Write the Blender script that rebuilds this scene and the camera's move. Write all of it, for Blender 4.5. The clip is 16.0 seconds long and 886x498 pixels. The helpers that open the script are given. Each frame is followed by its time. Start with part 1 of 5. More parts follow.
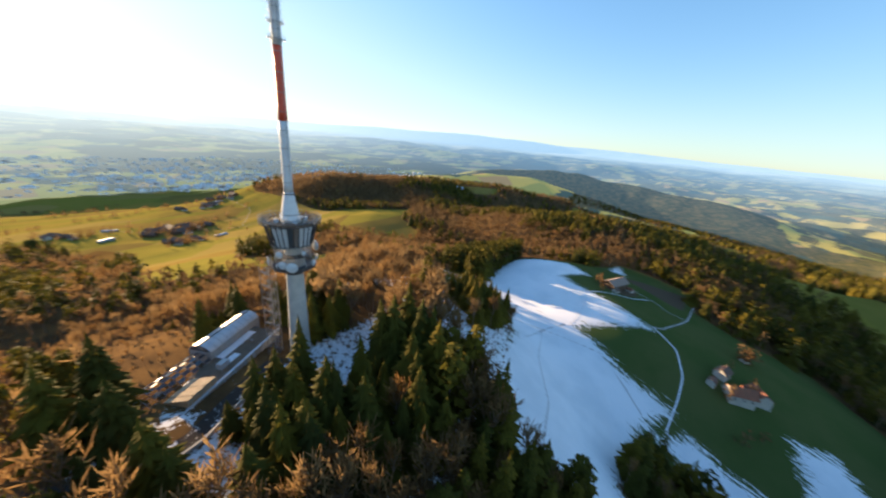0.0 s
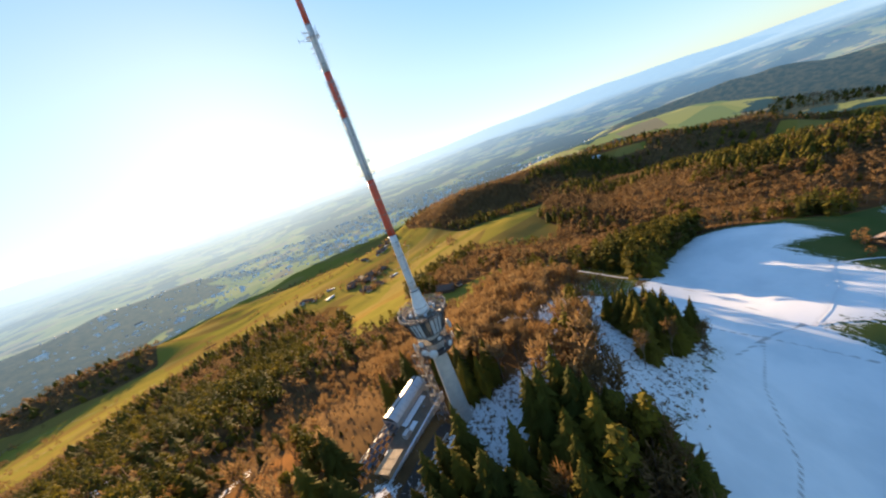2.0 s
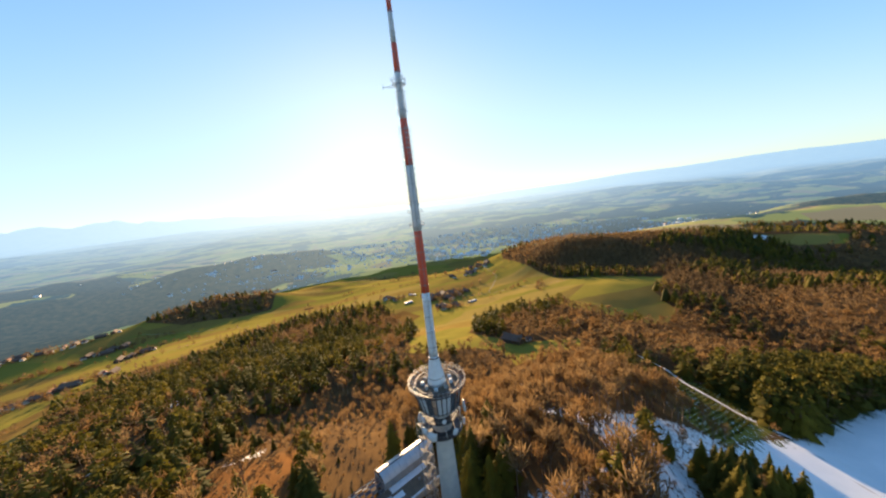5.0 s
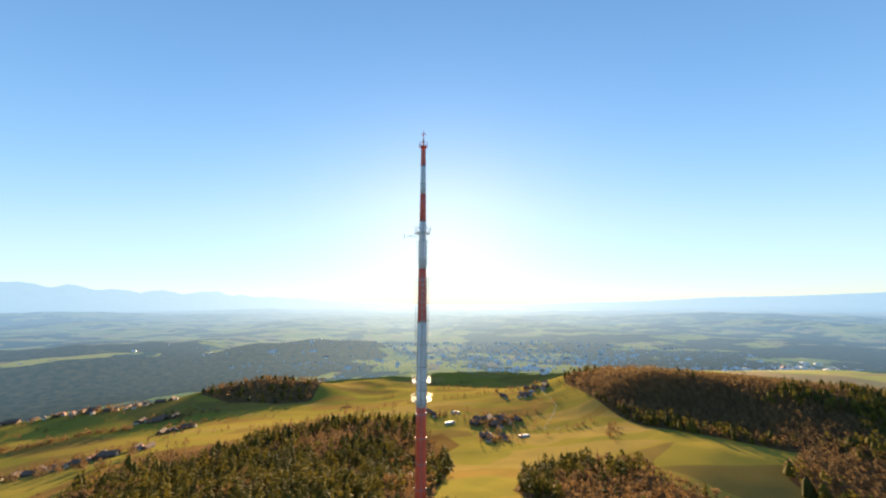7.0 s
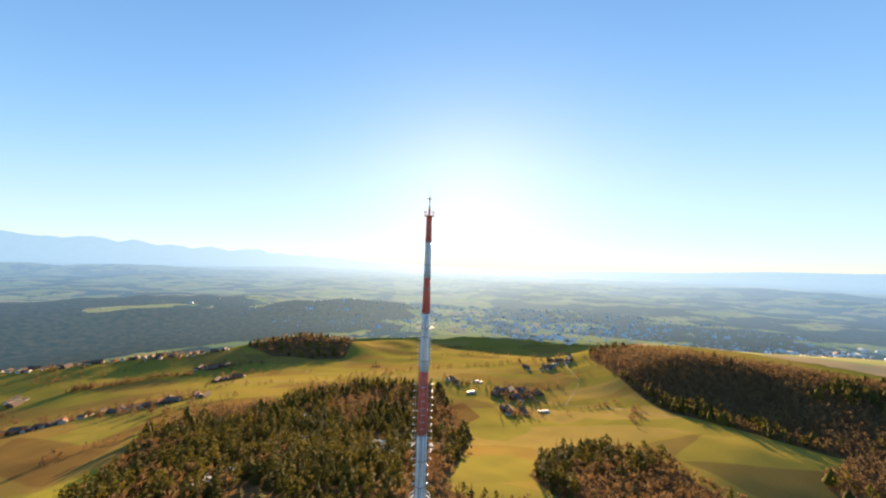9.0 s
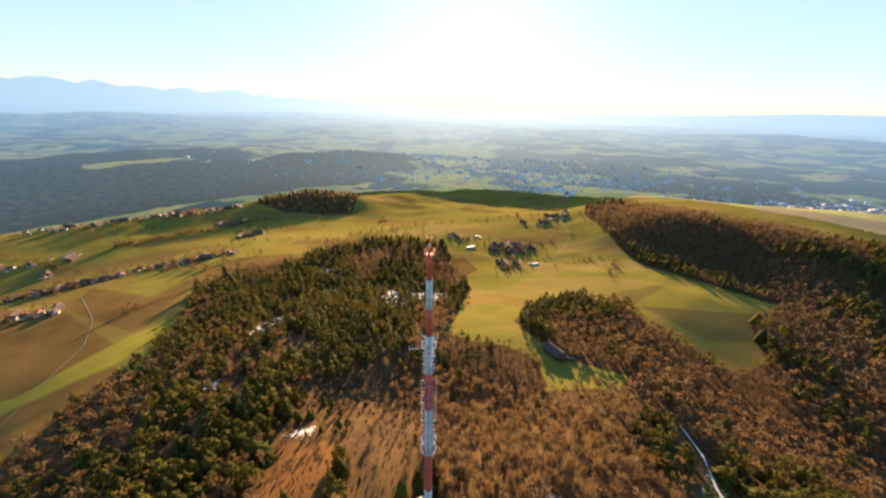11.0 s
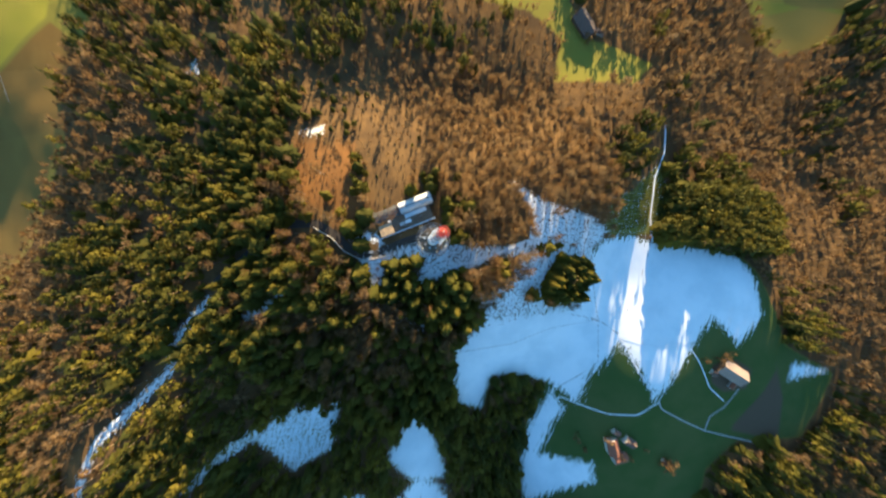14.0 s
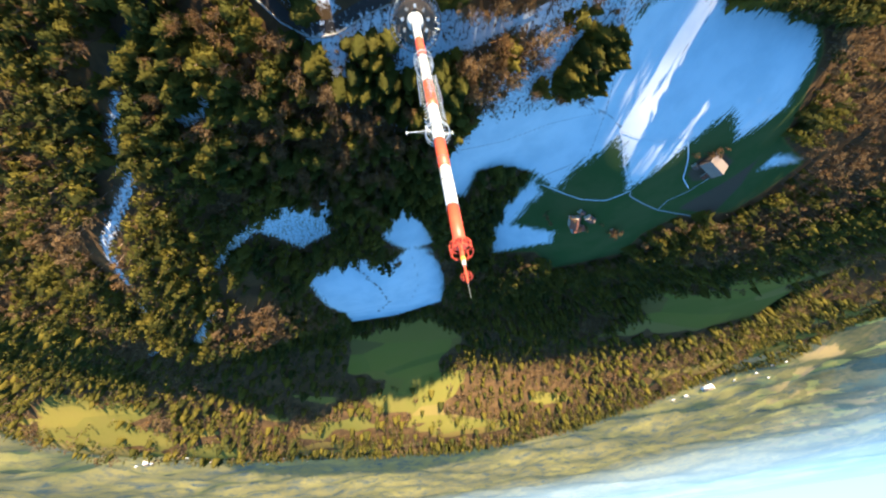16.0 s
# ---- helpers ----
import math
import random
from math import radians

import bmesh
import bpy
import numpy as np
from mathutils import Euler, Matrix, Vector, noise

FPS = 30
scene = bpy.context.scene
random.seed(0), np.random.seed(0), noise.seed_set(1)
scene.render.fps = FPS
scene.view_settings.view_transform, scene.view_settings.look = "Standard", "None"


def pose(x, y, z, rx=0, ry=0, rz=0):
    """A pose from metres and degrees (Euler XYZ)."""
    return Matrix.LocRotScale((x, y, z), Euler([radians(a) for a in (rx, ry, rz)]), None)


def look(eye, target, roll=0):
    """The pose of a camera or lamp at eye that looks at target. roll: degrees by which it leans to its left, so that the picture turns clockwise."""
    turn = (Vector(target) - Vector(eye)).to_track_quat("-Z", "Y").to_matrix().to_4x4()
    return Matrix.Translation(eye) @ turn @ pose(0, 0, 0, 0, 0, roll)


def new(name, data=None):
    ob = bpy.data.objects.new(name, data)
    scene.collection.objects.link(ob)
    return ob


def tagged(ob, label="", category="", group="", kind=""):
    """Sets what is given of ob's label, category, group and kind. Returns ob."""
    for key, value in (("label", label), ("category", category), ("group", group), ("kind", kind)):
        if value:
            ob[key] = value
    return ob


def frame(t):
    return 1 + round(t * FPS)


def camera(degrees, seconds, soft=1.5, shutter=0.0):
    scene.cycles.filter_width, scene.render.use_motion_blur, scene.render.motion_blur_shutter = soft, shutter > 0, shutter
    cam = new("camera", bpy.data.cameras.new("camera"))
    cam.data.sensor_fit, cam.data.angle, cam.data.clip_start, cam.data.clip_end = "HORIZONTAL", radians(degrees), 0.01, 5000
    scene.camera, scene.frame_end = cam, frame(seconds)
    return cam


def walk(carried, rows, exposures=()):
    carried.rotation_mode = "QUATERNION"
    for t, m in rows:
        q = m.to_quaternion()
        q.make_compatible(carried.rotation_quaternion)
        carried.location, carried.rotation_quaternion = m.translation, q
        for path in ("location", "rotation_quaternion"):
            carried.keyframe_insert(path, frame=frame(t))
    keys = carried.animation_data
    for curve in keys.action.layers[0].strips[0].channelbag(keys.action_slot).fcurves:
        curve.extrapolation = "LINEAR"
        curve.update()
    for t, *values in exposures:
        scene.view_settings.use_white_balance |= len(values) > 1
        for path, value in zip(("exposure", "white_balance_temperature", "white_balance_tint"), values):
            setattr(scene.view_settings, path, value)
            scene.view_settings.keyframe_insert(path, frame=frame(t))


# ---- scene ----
cam = camera(111.21, 16.0, soft=2.1, shutter=0.4)
EXPOSURES = [(0, 2.02, 5950, 5), (3, 1.95, 5950, 6), (7, 1.9, 5950, 4), (11, 1.9, 5950, 8), (12.5, 1.82, 5300, 6), (13.3, 1.76, 5300, 4), (14.2, 2.62, 5280, -9), (15.1, 3.0, 4830, -5), (15.6, 2.85, 4560, -2), (16, 2.2, 4700, -4)]
PATH = [
    (0, (-65.87, -101.36, 93.05), (16.67, -55.50, 60.11), 5.40),
    (0.5, (-59.20, -100.75, 99.39), (12.66, -39.69, 66.12), 1.68),
    (1, (-54.28, -101.59, 105.93), (9.24, -31.72, 73.03), -5.47),
    (1.5, (-50.61, -103.28, 112.48), (6.21, -27.21, 81.12), -13.43),
    (2, (-46.49, -104.33, 117.49), (4.67, -23.44, 88.51), -19.35),
    (2.5, (-42.22, -104.32, 120.85), (4.02, -19.85, 93.90), -21.75),
    (3, (-37.34, -103.32, 122.33), (4.35, -16.24, 96.28), -20.47),
    (3.5, (-32.82, -103.25, 123.90), (4.30, -14.14, 97.80), -17.07),
    (3.7, (-31.11, -103.21, 124.37), (4.24, -13.40, 98.20), -15.29),
    (5.8, (-11.75, -95.19, 125.62), (7.78, 2.86, 123.50), -2.93),
    (6, (-9.98, -93.59, 128.09), (7.33, 4.88, 129.89), -2.47),
    (6.5, (-5.58, -89.51, 134.85), (7.12, 9.05, 146.05), -1.52),
    (7, (-1.99, -85.06, 142.30), (7.02, 12.83, 160.63), -0.23),
    (7.5, (0.51, -80.91, 150.11), (6.04, 16.73, 171.02), 0.95),
    (8, (2.05, -77.91, 158.63), (4.41, 20.29, 177.36), 1.66),
    (8.5, (3.30, -75.83, 167.81), (3.56, 23.27, 181.17), 1.96),
    (8.7, (3.75, -75.02, 171.55), (3.68, 24.42, 182.07), 1.96),
    (10.8, (3.07, -64.78, 216.66), (3.44, 28.14, 179.72), 1.35),
    (11, (2.76, -62.49, 220.68), (3.23, 27.90, 177.91), 1.51),
    (11.5, (1.87, -56.25, 230.47), (2.55, 25.94, 173.53), 2.03),
    (12, (1.34, -47.86, 238.82), (2.38, 23.88, 169.16), 2.59),
    (12.5, (0.25, -37.59, 245.57), (1.87, 21.20, 164.70), 3.56),
    (13, (-0.63, -25.69, 250.29), (1.71, 16.78, 159.78), 5.27),
    (13.5, (-1.26, -13.87, 251.97), (2.04, 8.48, 154.56), 10.58),
    (14, (-3.00, -2.47, 250.20), (2.06, -4.00, 150.34), 109.12),
    (14.5, (-4.15, 7.28, 244.24), (3.27, -18.21, 147.83), 166.24),
    (15, (-4.84, 14.41, 235.16), (4.60, -31.42, 146.78), 170.74),
    (15.5, (-5.24, 19.11, 224.32), (5.45, -41.72, 145.68), 172.02),
    (16, (-5.49, 22.00, 212.06), (6.04, -48.43, 142.01), 171.87),
]
walk(cam, [(t, look(eye, target, roll)) for t, eye, target, roll in PATH], EXPOSURES)

# ---------------------------------------------------------------- light
SUN_AZ, SUN_EL = radians(5.0), radians(7.6)
GLARE = 3.1
world = bpy.data.worlds.new("winter_sky")
scene.world = world
world.use_nodes = True
wn, wl = world.node_tree.nodes, world.node_tree.links
wn.clear()
sky = wn.new("ShaderNodeTexSky")
sky.sky_type, sky.sun_disc = "NISHITA", False
sky.sun_elevation, sky.sun_rotation = SUN_EL, SUN_AZ
sky.altitude, sky.air_density, sky.dust_density, sky.ozone_density = 900, 1.0, 0.5, 2.2
background = wn.new("ShaderNodeBackground")
background.inputs["Strength"].default_value = 0.108
wo = wn.new("ShaderNodeOutputWorld")
# A clear winter sky is paler towards the sun than the sky model's, and its glare is held down by thin haze.
lum = wn.new("ShaderNodeVectorMath")
lum.operation = "DOT_PRODUCT"
lum.inputs[1].default_value = (0.25, 0.6, 0.15)
wl.new(sky.outputs[0], lum.inputs[0])
pale = wn.new("ShaderNodeMapRange")
pale.interpolation_type = "SMOOTHSTEP"
pale.inputs[1].default_value, pale.inputs[2].default_value, pale.inputs[4].default_value = 0.9, 3.4, 0.55
wl.new(lum.outputs["Value"], pale.inputs[0])
white = wn.new("ShaderNodeVectorMath")
white.operation = "SCALE"
white.inputs[0].default_value = (0.92, 1.0, 0.99)
wl.new(lum.outputs["Value"], white.inputs["Scale"])
veil = wn.new("ShaderNodeMix")
veil.data_type = "RGBA"
wl.new(pale.outputs[0], veil.inputs[0])
wl.new(sky.outputs[0], veil.inputs[6])
wl.new(white.outputs[0], veil.inputs[7])
square = wn.new("ShaderNodeMath")
square.operation = "MULTIPLY_ADD"
wl.new(lum.outputs["Value"], square.inputs[0])
wl.new(lum.outputs["Value"], square.inputs[1])
square.inputs[2].default_value = GLARE ** 2
root = wn.new("ShaderNodeMath")
root.operation = "SQRT"
wl.new(square.outputs[0], root.inputs[0])
hold = wn.new("ShaderNodeMath")
hold.operation = "DIVIDE"
hold.inputs[0].default_value = GLARE
wl.new(root.outputs[0], hold.inputs[1])
held = wn.new("ShaderNodeVectorMath")
held.operation = "SCALE"
wl.new(veil.outputs[2], held.inputs[0])
wl.new(hold.outputs[0], held.inputs["Scale"])
wl.new(held.outputs[0], background.inputs[0])
wl.new(background.outputs[0], wo.inputs[0])
sun = new("sun", bpy.data.lights.new("sun", "SUN"))
sun.data.energy, sun.data.angle, sun.data.color = 5.0, radians(0.6), (1.0, 0.64, 0.335)
sun_way = Vector((math.sin(SUN_AZ) * math.cos(SUN_EL), math.cos(SUN_AZ) * math.cos(SUN_EL), math.sin(SUN_EL)))
sun.matrix_world = look(sun_way * 1000, (0, 0, 0))


# ---------------------------------------------------------------- materials
def shader(name):
    m = bpy.data.materials.new(name)
    m.use_nodes = True
    nt = m.node_tree
    return m, nt, nt.nodes["Principled BSDF"]


def node(nt, kind, **values):
    n = nt.nodes.new("ShaderNode" + kind)
    for k, v in values.items():
        if k in n.inputs:
            n.inputs[k].default_value = v
    return n


def noise_tex(nt, scale, detail=4.0, rough=0.55, where=None):
    n = node(nt, "TexNoise", Scale=scale, Detail=detail, Roughness=rough)
    if where is None:
        where = node(nt, "TexCoord").outputs["Object"]
    nt.links.new(where, n.inputs["Vector"])
    return n.outputs["Fac"]


def ramp(nt, fac, stops, constant=False):
    r = nt.nodes.new("ShaderNodeValToRGB")
    if constant:
        r.color_ramp.interpolation = "CONSTANT"
    while len(r.color_ramp.elements) < len(stops):
        r.color_ramp.elements.new(0.5)
    for e, (p, c) in zip(r.color_ramp.elements, stops):
        e.position = p
        e.color = (*c, 1) if len(c) == 3 else c
    nt.links.new(fac, r.inputs[0])
    return r.outputs["Color"]


def mix(nt, fac, a, b, kind="MIX"):
    n = nt.nodes.new("ShaderNodeMix")
    n.data_type, n.blend_type = "RGBA", kind
    for sock, v in ((n.inputs[0], fac), (n.inputs[6], a), (n.inputs[7], b)):
        if isinstance(v, bpy.types.NodeSocket):
            nt.links.new(v, sock)
        elif isinstance(v, (int, float)):
            sock.default_value = v
        else:
            sock.default_value = (*v, 1)
    return n.outputs[2]


def calc(nt, op, a, b=0.0, clamp=False):
    n = nt.nodes.new("ShaderNodeMath")
    n.operation, n.use_clamp = op, clamp
    for sock, v in zip(n.inputs, (a, b)):
        if isinstance(v, bpy.types.NodeSocket):
            nt.links.new(v, sock)
        else:
            sock.default_value = v
    return n.outputs[0]


def smooth(nt, v, lo, hi):
    n = nt.nodes.new("ShaderNodeMapRange")
    n.interpolation_type = "SMOOTHSTEP"
    nt.links.new(v, n.inputs[0])
    n.inputs[1].default_value, n.inputs[2].default_value = lo, hi
    return n.outputs[0]


def attribute(nt, name):
    n = nt.nodes.new("ShaderNodeAttribute")
    n.attribute_name = name
    return n


def bump(nt, bsdf, height, strength, distance):
    b = node(nt, "Bump", Strength=strength, Distance=distance)
    nt.links.new(height, b.inputs["Height"])
    nt.links.new(b.outputs[0], bsdf.inputs["Normal"])


def plain(name, a, b, scale, rough=0.6, metal=0.0, grain=None, relief=0.15):
    """A surface of two tones in patches of a size, with finer grain and relief."""
    m, nt, p = shader(name)
    big = noise_tex(nt, scale, 5)
    fine = noise_tex(nt, grain or scale * 9, 3)
    c = mix(nt, smooth(nt, big, 0.3, 0.7), a, b)
    c = mix(nt, calc(nt, "MULTIPLY", fine, 0.5), c, tuple(v * 0.6 for v in a))
    nt.links.new(c, p.inputs["Base Color"])
    p.inputs["Roughness"].default_value, p.inputs["Metallic"].default_value = rough, metal
    bump(nt, p, fine, relief, 0.05)
    return m


concrete = plain("weathered_concrete", (0.52, 0.50, 0.46), (0.40, 0.39, 0.37), 0.25, 0.85)
white_paint = plain("white_mast_paint", (0.78, 0.79, 0.80), (0.66, 0.67, 0.68), 0.5, 0.45)
red_paint = plain("red_mast_paint", (0.74, 0.105, 0.045), (0.62, 0.085, 0.04), 0.5, 0.45)
galvanised = plain("galvanised_steel", (0.34, 0.35, 0.36), (0.24, 0.25, 0.26), 1.2, 0.45, 0.7)
dark_steel = plain("dark_steel", (0.10, 0.10, 0.11), (0.06, 0.06, 0.07), 1.0, 0.5, 0.5)
dish_white = plain("dish_white", (0.62, 0.66, 0.70), (0.52, 0.56, 0.60), 0.8, 0.4)
yellow_paint = plain("yellow_paint", (0.75, 0.48, 0.05), (0.6, 0.36, 0.04), 1.0, 0.4)
roof_metal = plain("standing_seam_metal", (0.62, 0.62, 0.62), (0.50, 0.51, 0.53), 0.3, 0.5, 0.6, relief=0.05)
grey_render = plain("grey_render", (0.42, 0.40, 0.37), (0.33, 0.32, 0.30), 0.4, 0.8)
brown_gravel = plain("gravel_roof", (0.17, 0.125, 0.085), (0.11, 0.085, 0.06), 0.35, 0.9, grain=5)
tan_wood = plain("weathered_timber", (0.55, 0.42, 0.26), (0.38, 0.28, 0.16), 0.6, 0.75)
roof_tile = plain("clay_tiles", (0.33, 0.12, 0.06), (0.22, 0.09, 0.05), 0.5, 0.8)
old_tile = plain("old_roof_tiles", (0.16, 0.10, 0.07), (0.10, 0.07, 0.055), 0.5, 0.85)
farm_roof = plain("pale_eternit_roof", (0.34, 0.25, 0.19), (0.27, 0.20, 0.155), 0.4, 0.8)
house_wall = plain("rendered_wall", (0.62, 0.57, 0.48), (0.50, 0.46, 0.40), 0.3, 0.85)
timber_wall = plain("dark_timber_wall", (0.13, 0.08, 0.045), (0.085, 0.055, 0.035), 0.8, 0.8)
hall_roof = plain("white_sheet_roof", (0.50, 0.51, 0.52), (0.40, 0.41, 0.43), 0.1, 0.6)
bark = plain("bark", (0.22, 0.15, 0.095), (0.14, 0.10, 0.07), 1.5, 0.9)
asphalt = plain("asphalt", (0.055, 0.053, 0.052), (0.04, 0.04, 0.041), 0.3, 0.85, grain=8)
gravel = plain("pale_gravel", (0.33, 0.28, 0.20), (0.26, 0.22, 0.15), 0.2, 0.9)
# Near white, standing in for the pale haze over the far town.
town_white = plain("pale_town_walls", (0.86, 0.85, 0.82), (0.78, 0.77, 0.75), 0.1, 0.7)
snow_plain = plain("old_snow", (0.84, 0.85, 0.88), (0.76, 0.78, 0.82), 0.5, 0.6)


def glass_material():
    m, nt, p = shader("tinted_window_glass")
    p.inputs["Base Color"].default_value = (0.10, 0.12, 0.14, 1)
    p.inputs["Roughness"].default_value, p.inputs["Metallic"].default_value = 0.08, 0.35
    return m


window_glass = glass_material()


def foliage(name, tones, through_light, rough=0.8):
    """Leaves or twigs, whose tone goes from tree to tree."""
    m, nt, p = shader(name)
    tint = attribute(nt, "tint").outputs["Fac"]
    rnd = node(nt, "ObjectInfo").outputs["Random"]
    fac = calc(nt, "FRACT", calc(nt, "ADD", tint, rnd))
    c = ramp(nt, fac, [(i / (len(tones) - 1), t) for i, t in enumerate(tones)])
    fine = noise_tex(nt, 1.4, 3)
    c = mix(nt, smooth(nt, fine, 0.35, 0.7), c, mix(nt, 0.5, c, (0.02, 0.02, 0.012)))
    nt.links.new(c, p.inputs["Base Color"])
    p.inputs["Roughness"].default_value = rough
    p.inputs["Specular IOR Level"].default_value = 0.1
    glow = node(nt, "BsdfTranslucent")
    nt.links.new(c, glow.inputs["Color"])
    both = node(nt, "MixShader", Fac=through_light)
    nt.links.new(p.outputs[0], both.inputs[1])
    nt.links.new(glow.outputs[0], both.inputs[2])
    nt.links.new(both.outputs[0], nt.nodes["Material Output"].inputs["Surface"])
    return m


needles = foliage("fir_needles", [(0.058, 0.062, 0.012), (0.158, 0.130, 0.014), (0.078, 0.080, 0.012), (0.198, 0.154, 0.016), (0.064, 0.066, 0.012)], 0.36)
twigs = foliage("bare_twigs", [(0.172, 0.106, 0.044), (0.245, 0.156, 0.070), (0.210, 0.116, 0.041), (0.295, 0.194, 0.088), (0.165, 0.106, 0.048)], 0.5)


# ---------------------------------------------------------------- the lie of the land
# Gaussian swells: x, y, spread, height.
SWELLS_NEAR = [
    (100, -260, 110, -6), (240, -200, 60, 2), (-240, -200, 60, 40), (-120, -200, 60, -23), (-200, 40, 60, -12), (120, -160, 60, -45),
    (460, 160, 110, -48), (200, -40, 60, -30), (-200, -500, 110, -77), (-40, -320, 60, 11), (80, -40, 60, 12), (320, -40, 60, 16),
    (80, 160, 60, -21), (-500, -320, 110, 19), (400, -500, 110, -31), (-500, -20, 110, -40), (-120, -40, 60, 9), (120, 80, 60, 13),
    (-80, 460, 110, -15), (200, -120, 60, 16), (460, 460, 110, 10), (80, -280, 60, -40), (0, -120, 60, -10),
]
SWELLS_FAR = [
    (-2300, 2500, 420, 150), (-1300, 2950, 330, 120), (-3000, 1800, 500, 130), (1500, 3600, 260, 60), (-240, -470, 120, 70), (212, -35, 42, 6), (216, 75, 45, -5),     (-110, 0, 220, 58), (110, 550, 220, -37), (220, -660, 220, -107), (-550, 220, 220, -3), (2000, 800, 800, 38), (0, -1320, 450, 71),
    (-1600, 1200, 800, -49), (440, 770, 220, -35), (1100, 110, 220, -39), (1100, 1320, 450, 72), (-330, 990, 220, -30), (1100, -660, 450, 27),
    (2200, 1100, 450, 95), (220, 1980, 450, -47), (-1540, 440, 450, -54), (-550, -880, 220, 23), (770, -110, 220, 16),
]
# Crests and troughs, in order: breadth, then x, y, height of the ground along each.
CRESTS = [
    (650, -2900, 500, -385, -2300, 1700, -388, -1500, 2350, -392, -400, 2600, -380),
    (520, -4250, 1080, -235, -3810, 2140, -240, -3165, 2990, -236, -2590, 3500, -245),
    (300, -1590, 3060, -240, -1080, 3270, -215, -545, 3400, -245),
    (200, -1250, 560, -206, -1000, 740, -200),
    (210, -640, 1160, -188, -1000, 1060, -192, -1200, 900, -190, -1360, 780, -186),
    (420, -150, 1480, -224, 200, 1700, -258, 520, 1620, -258),
    (78, -215, -315, 12, -250, -335, 10),
    (150, -260, -600, -128, 60, -620, -138, 480, -570, -135),
    (230, -760, -900, -40, -300, -1000, -15, 100, -1040, -8, 450, -1000, -22, 850, -830, -70),
    (62, -70, 165, -34, 0, 165, -44, 55, 170, -55),
    (120, -760, 1225, -172, -620, 1290, -148, -440, 1330, -172),
    (330, 1150, -450, -185, 1250, -150, -190, 1560, 60, -205, 1800, -250, -225),
    (200, 642, 986, -88, 680, 800, -46, 833, 740, -58, 900, 612, -52, 1038, 560, -60, 1150, 500, -74, 1265, 376, -72, 1378, 149, -108),
    (170, 560, 190, -86, 619, 102, -60, 643, -6, -55, 700, -77, -47, 747, -167, -58, 780, -260, -75),
    (340, 1960, 1000, -160, 2390, 800, -118, 2460, 550, -122, 2400, 370, -155, 2230, 190, -190),
    (420, 3000, 1130, -158, 3350, 710, -116, 3430, 300, -128, 3350, -50, -150, 3240, -300, -168, 3100, -900, -200),
]
TRUE_TO, SQUEEZE, EYE_LEVEL = 1800.0, 967.0, 170.0
FAR_FROM, FAR_TO = 2000.0, 4860.0


def true_range(r):
    """The land beyond 1.8 km is drawn nearer than it lies, with all its angles kept."""
    return np.where(r < TRUE_TO, r, TRUE_TO * np.exp((np.maximum(r, TRUE_TO) - TRUE_TO) / SQUEEZE))


def lattice(ix, iy, seed):
    h = (ix * 374761393 + iy * 668265263 + seed * 974634777) & 0xFFFFFFFF
    h = ((h ^ (h >> 13)) * 1274126177) & 0xFFFFFFFF
    return ((h ^ (h >> 16)) & 0xFFFF) / 65535.0


def value_noise(x, y, size, seed, octaves=3):
    x, y = np.asarray(x, float) / size, np.asarray(y, float) / size
    total, amp, norm = 0.0, 1.0, 0.0
    for o in range(octaves):
        fx, fy = np.floor(x), np.floor(y)
        ix, iy = fx.astype(np.int64), fy.astype(np.int64)
        u, v = x - fx, y - fy
        u, v = u * u * (3 - 2 * u), v * v * (3 - 2 * v)
        a, b = lattice(ix, iy, seed + o), lattice(ix + 1, iy, seed + o)
        c, d = lattice(ix, iy + 1, seed + o), lattice(ix + 1, iy + 1, seed + o)
        total = total + amp * ((a * (1 - u) + b * u) * (1 - v) + (c * (1 - u) + d * u) * v)
        norm += amp
        amp *= 0.5
        x, y = x * 2.03 + 7.1, y * 2.03 + 3.7
    return total / norm


def land(x, y):
    """The true height over the tower's foot at a true place."""
    x, y = np.asarray(x, float), np.asarray(y, float)
    r = np.hypot(x, y)
    h = -380 + 330 * np.exp(-(r / 1300) ** 2 / 2)
    for cx, cy, s, a in SWELLS_NEAR + SWELLS_FAR:
        h = h + a * np.exp(-((x - cx) ** 2 + (y - cy) ** 2) / (2 * s * s))
    h = h + np.clip((r - 60) / 300, 0, 1) * 7 * (value_noise(x, y, 90, 5) - 0.5)
    lee_hills = np.clip((-y - 650) / 600, 0, 1) * (170 * (value_noise(x, y, 520, 61, 3) - 0.5) + 45 * (value_noise(x, y, 170, 62, 2) - 0.5))
    h = h + lee_hills * np.clip((9000 - r) / 5000, 0, 1)
    far = np.clip((r - 2600) / 4500, 0, 1)
    h = h + far * (330 * (value_noise(x, y, 2600, 11) - 0.47) + 90 * (value_noise(x, y, 700, 12) - 0.5))
    rough = value_noise(x, y, 260, 13, 3) - 0.5
    for breadth, *line in CRESTS:
        pts = np.array(line, float).reshape(-1, 3)
        near, top = np.full(np.shape(x), 1e9), np.zeros(np.shape(x))
        for (ax, ay, az), (bx, by, bz) in zip(pts[:-1], pts[1:]):
            dx, dy = bx - ax, by - ay
            t = np.clip(((x - ax) * dx + (y - ay) * dy) / (dx * dx + dy * dy), 0, 1)
            d = np.hypot(x - ax - t * dx, y - ay - t * dy)
            top = np.where(d < near, az + (bz - az) * t, top)
            near = np.minimum(near, d)
        h = h + (top + 0.14 * breadth * rough - h) * np.exp(-(near / breadth) ** 2)
    return h


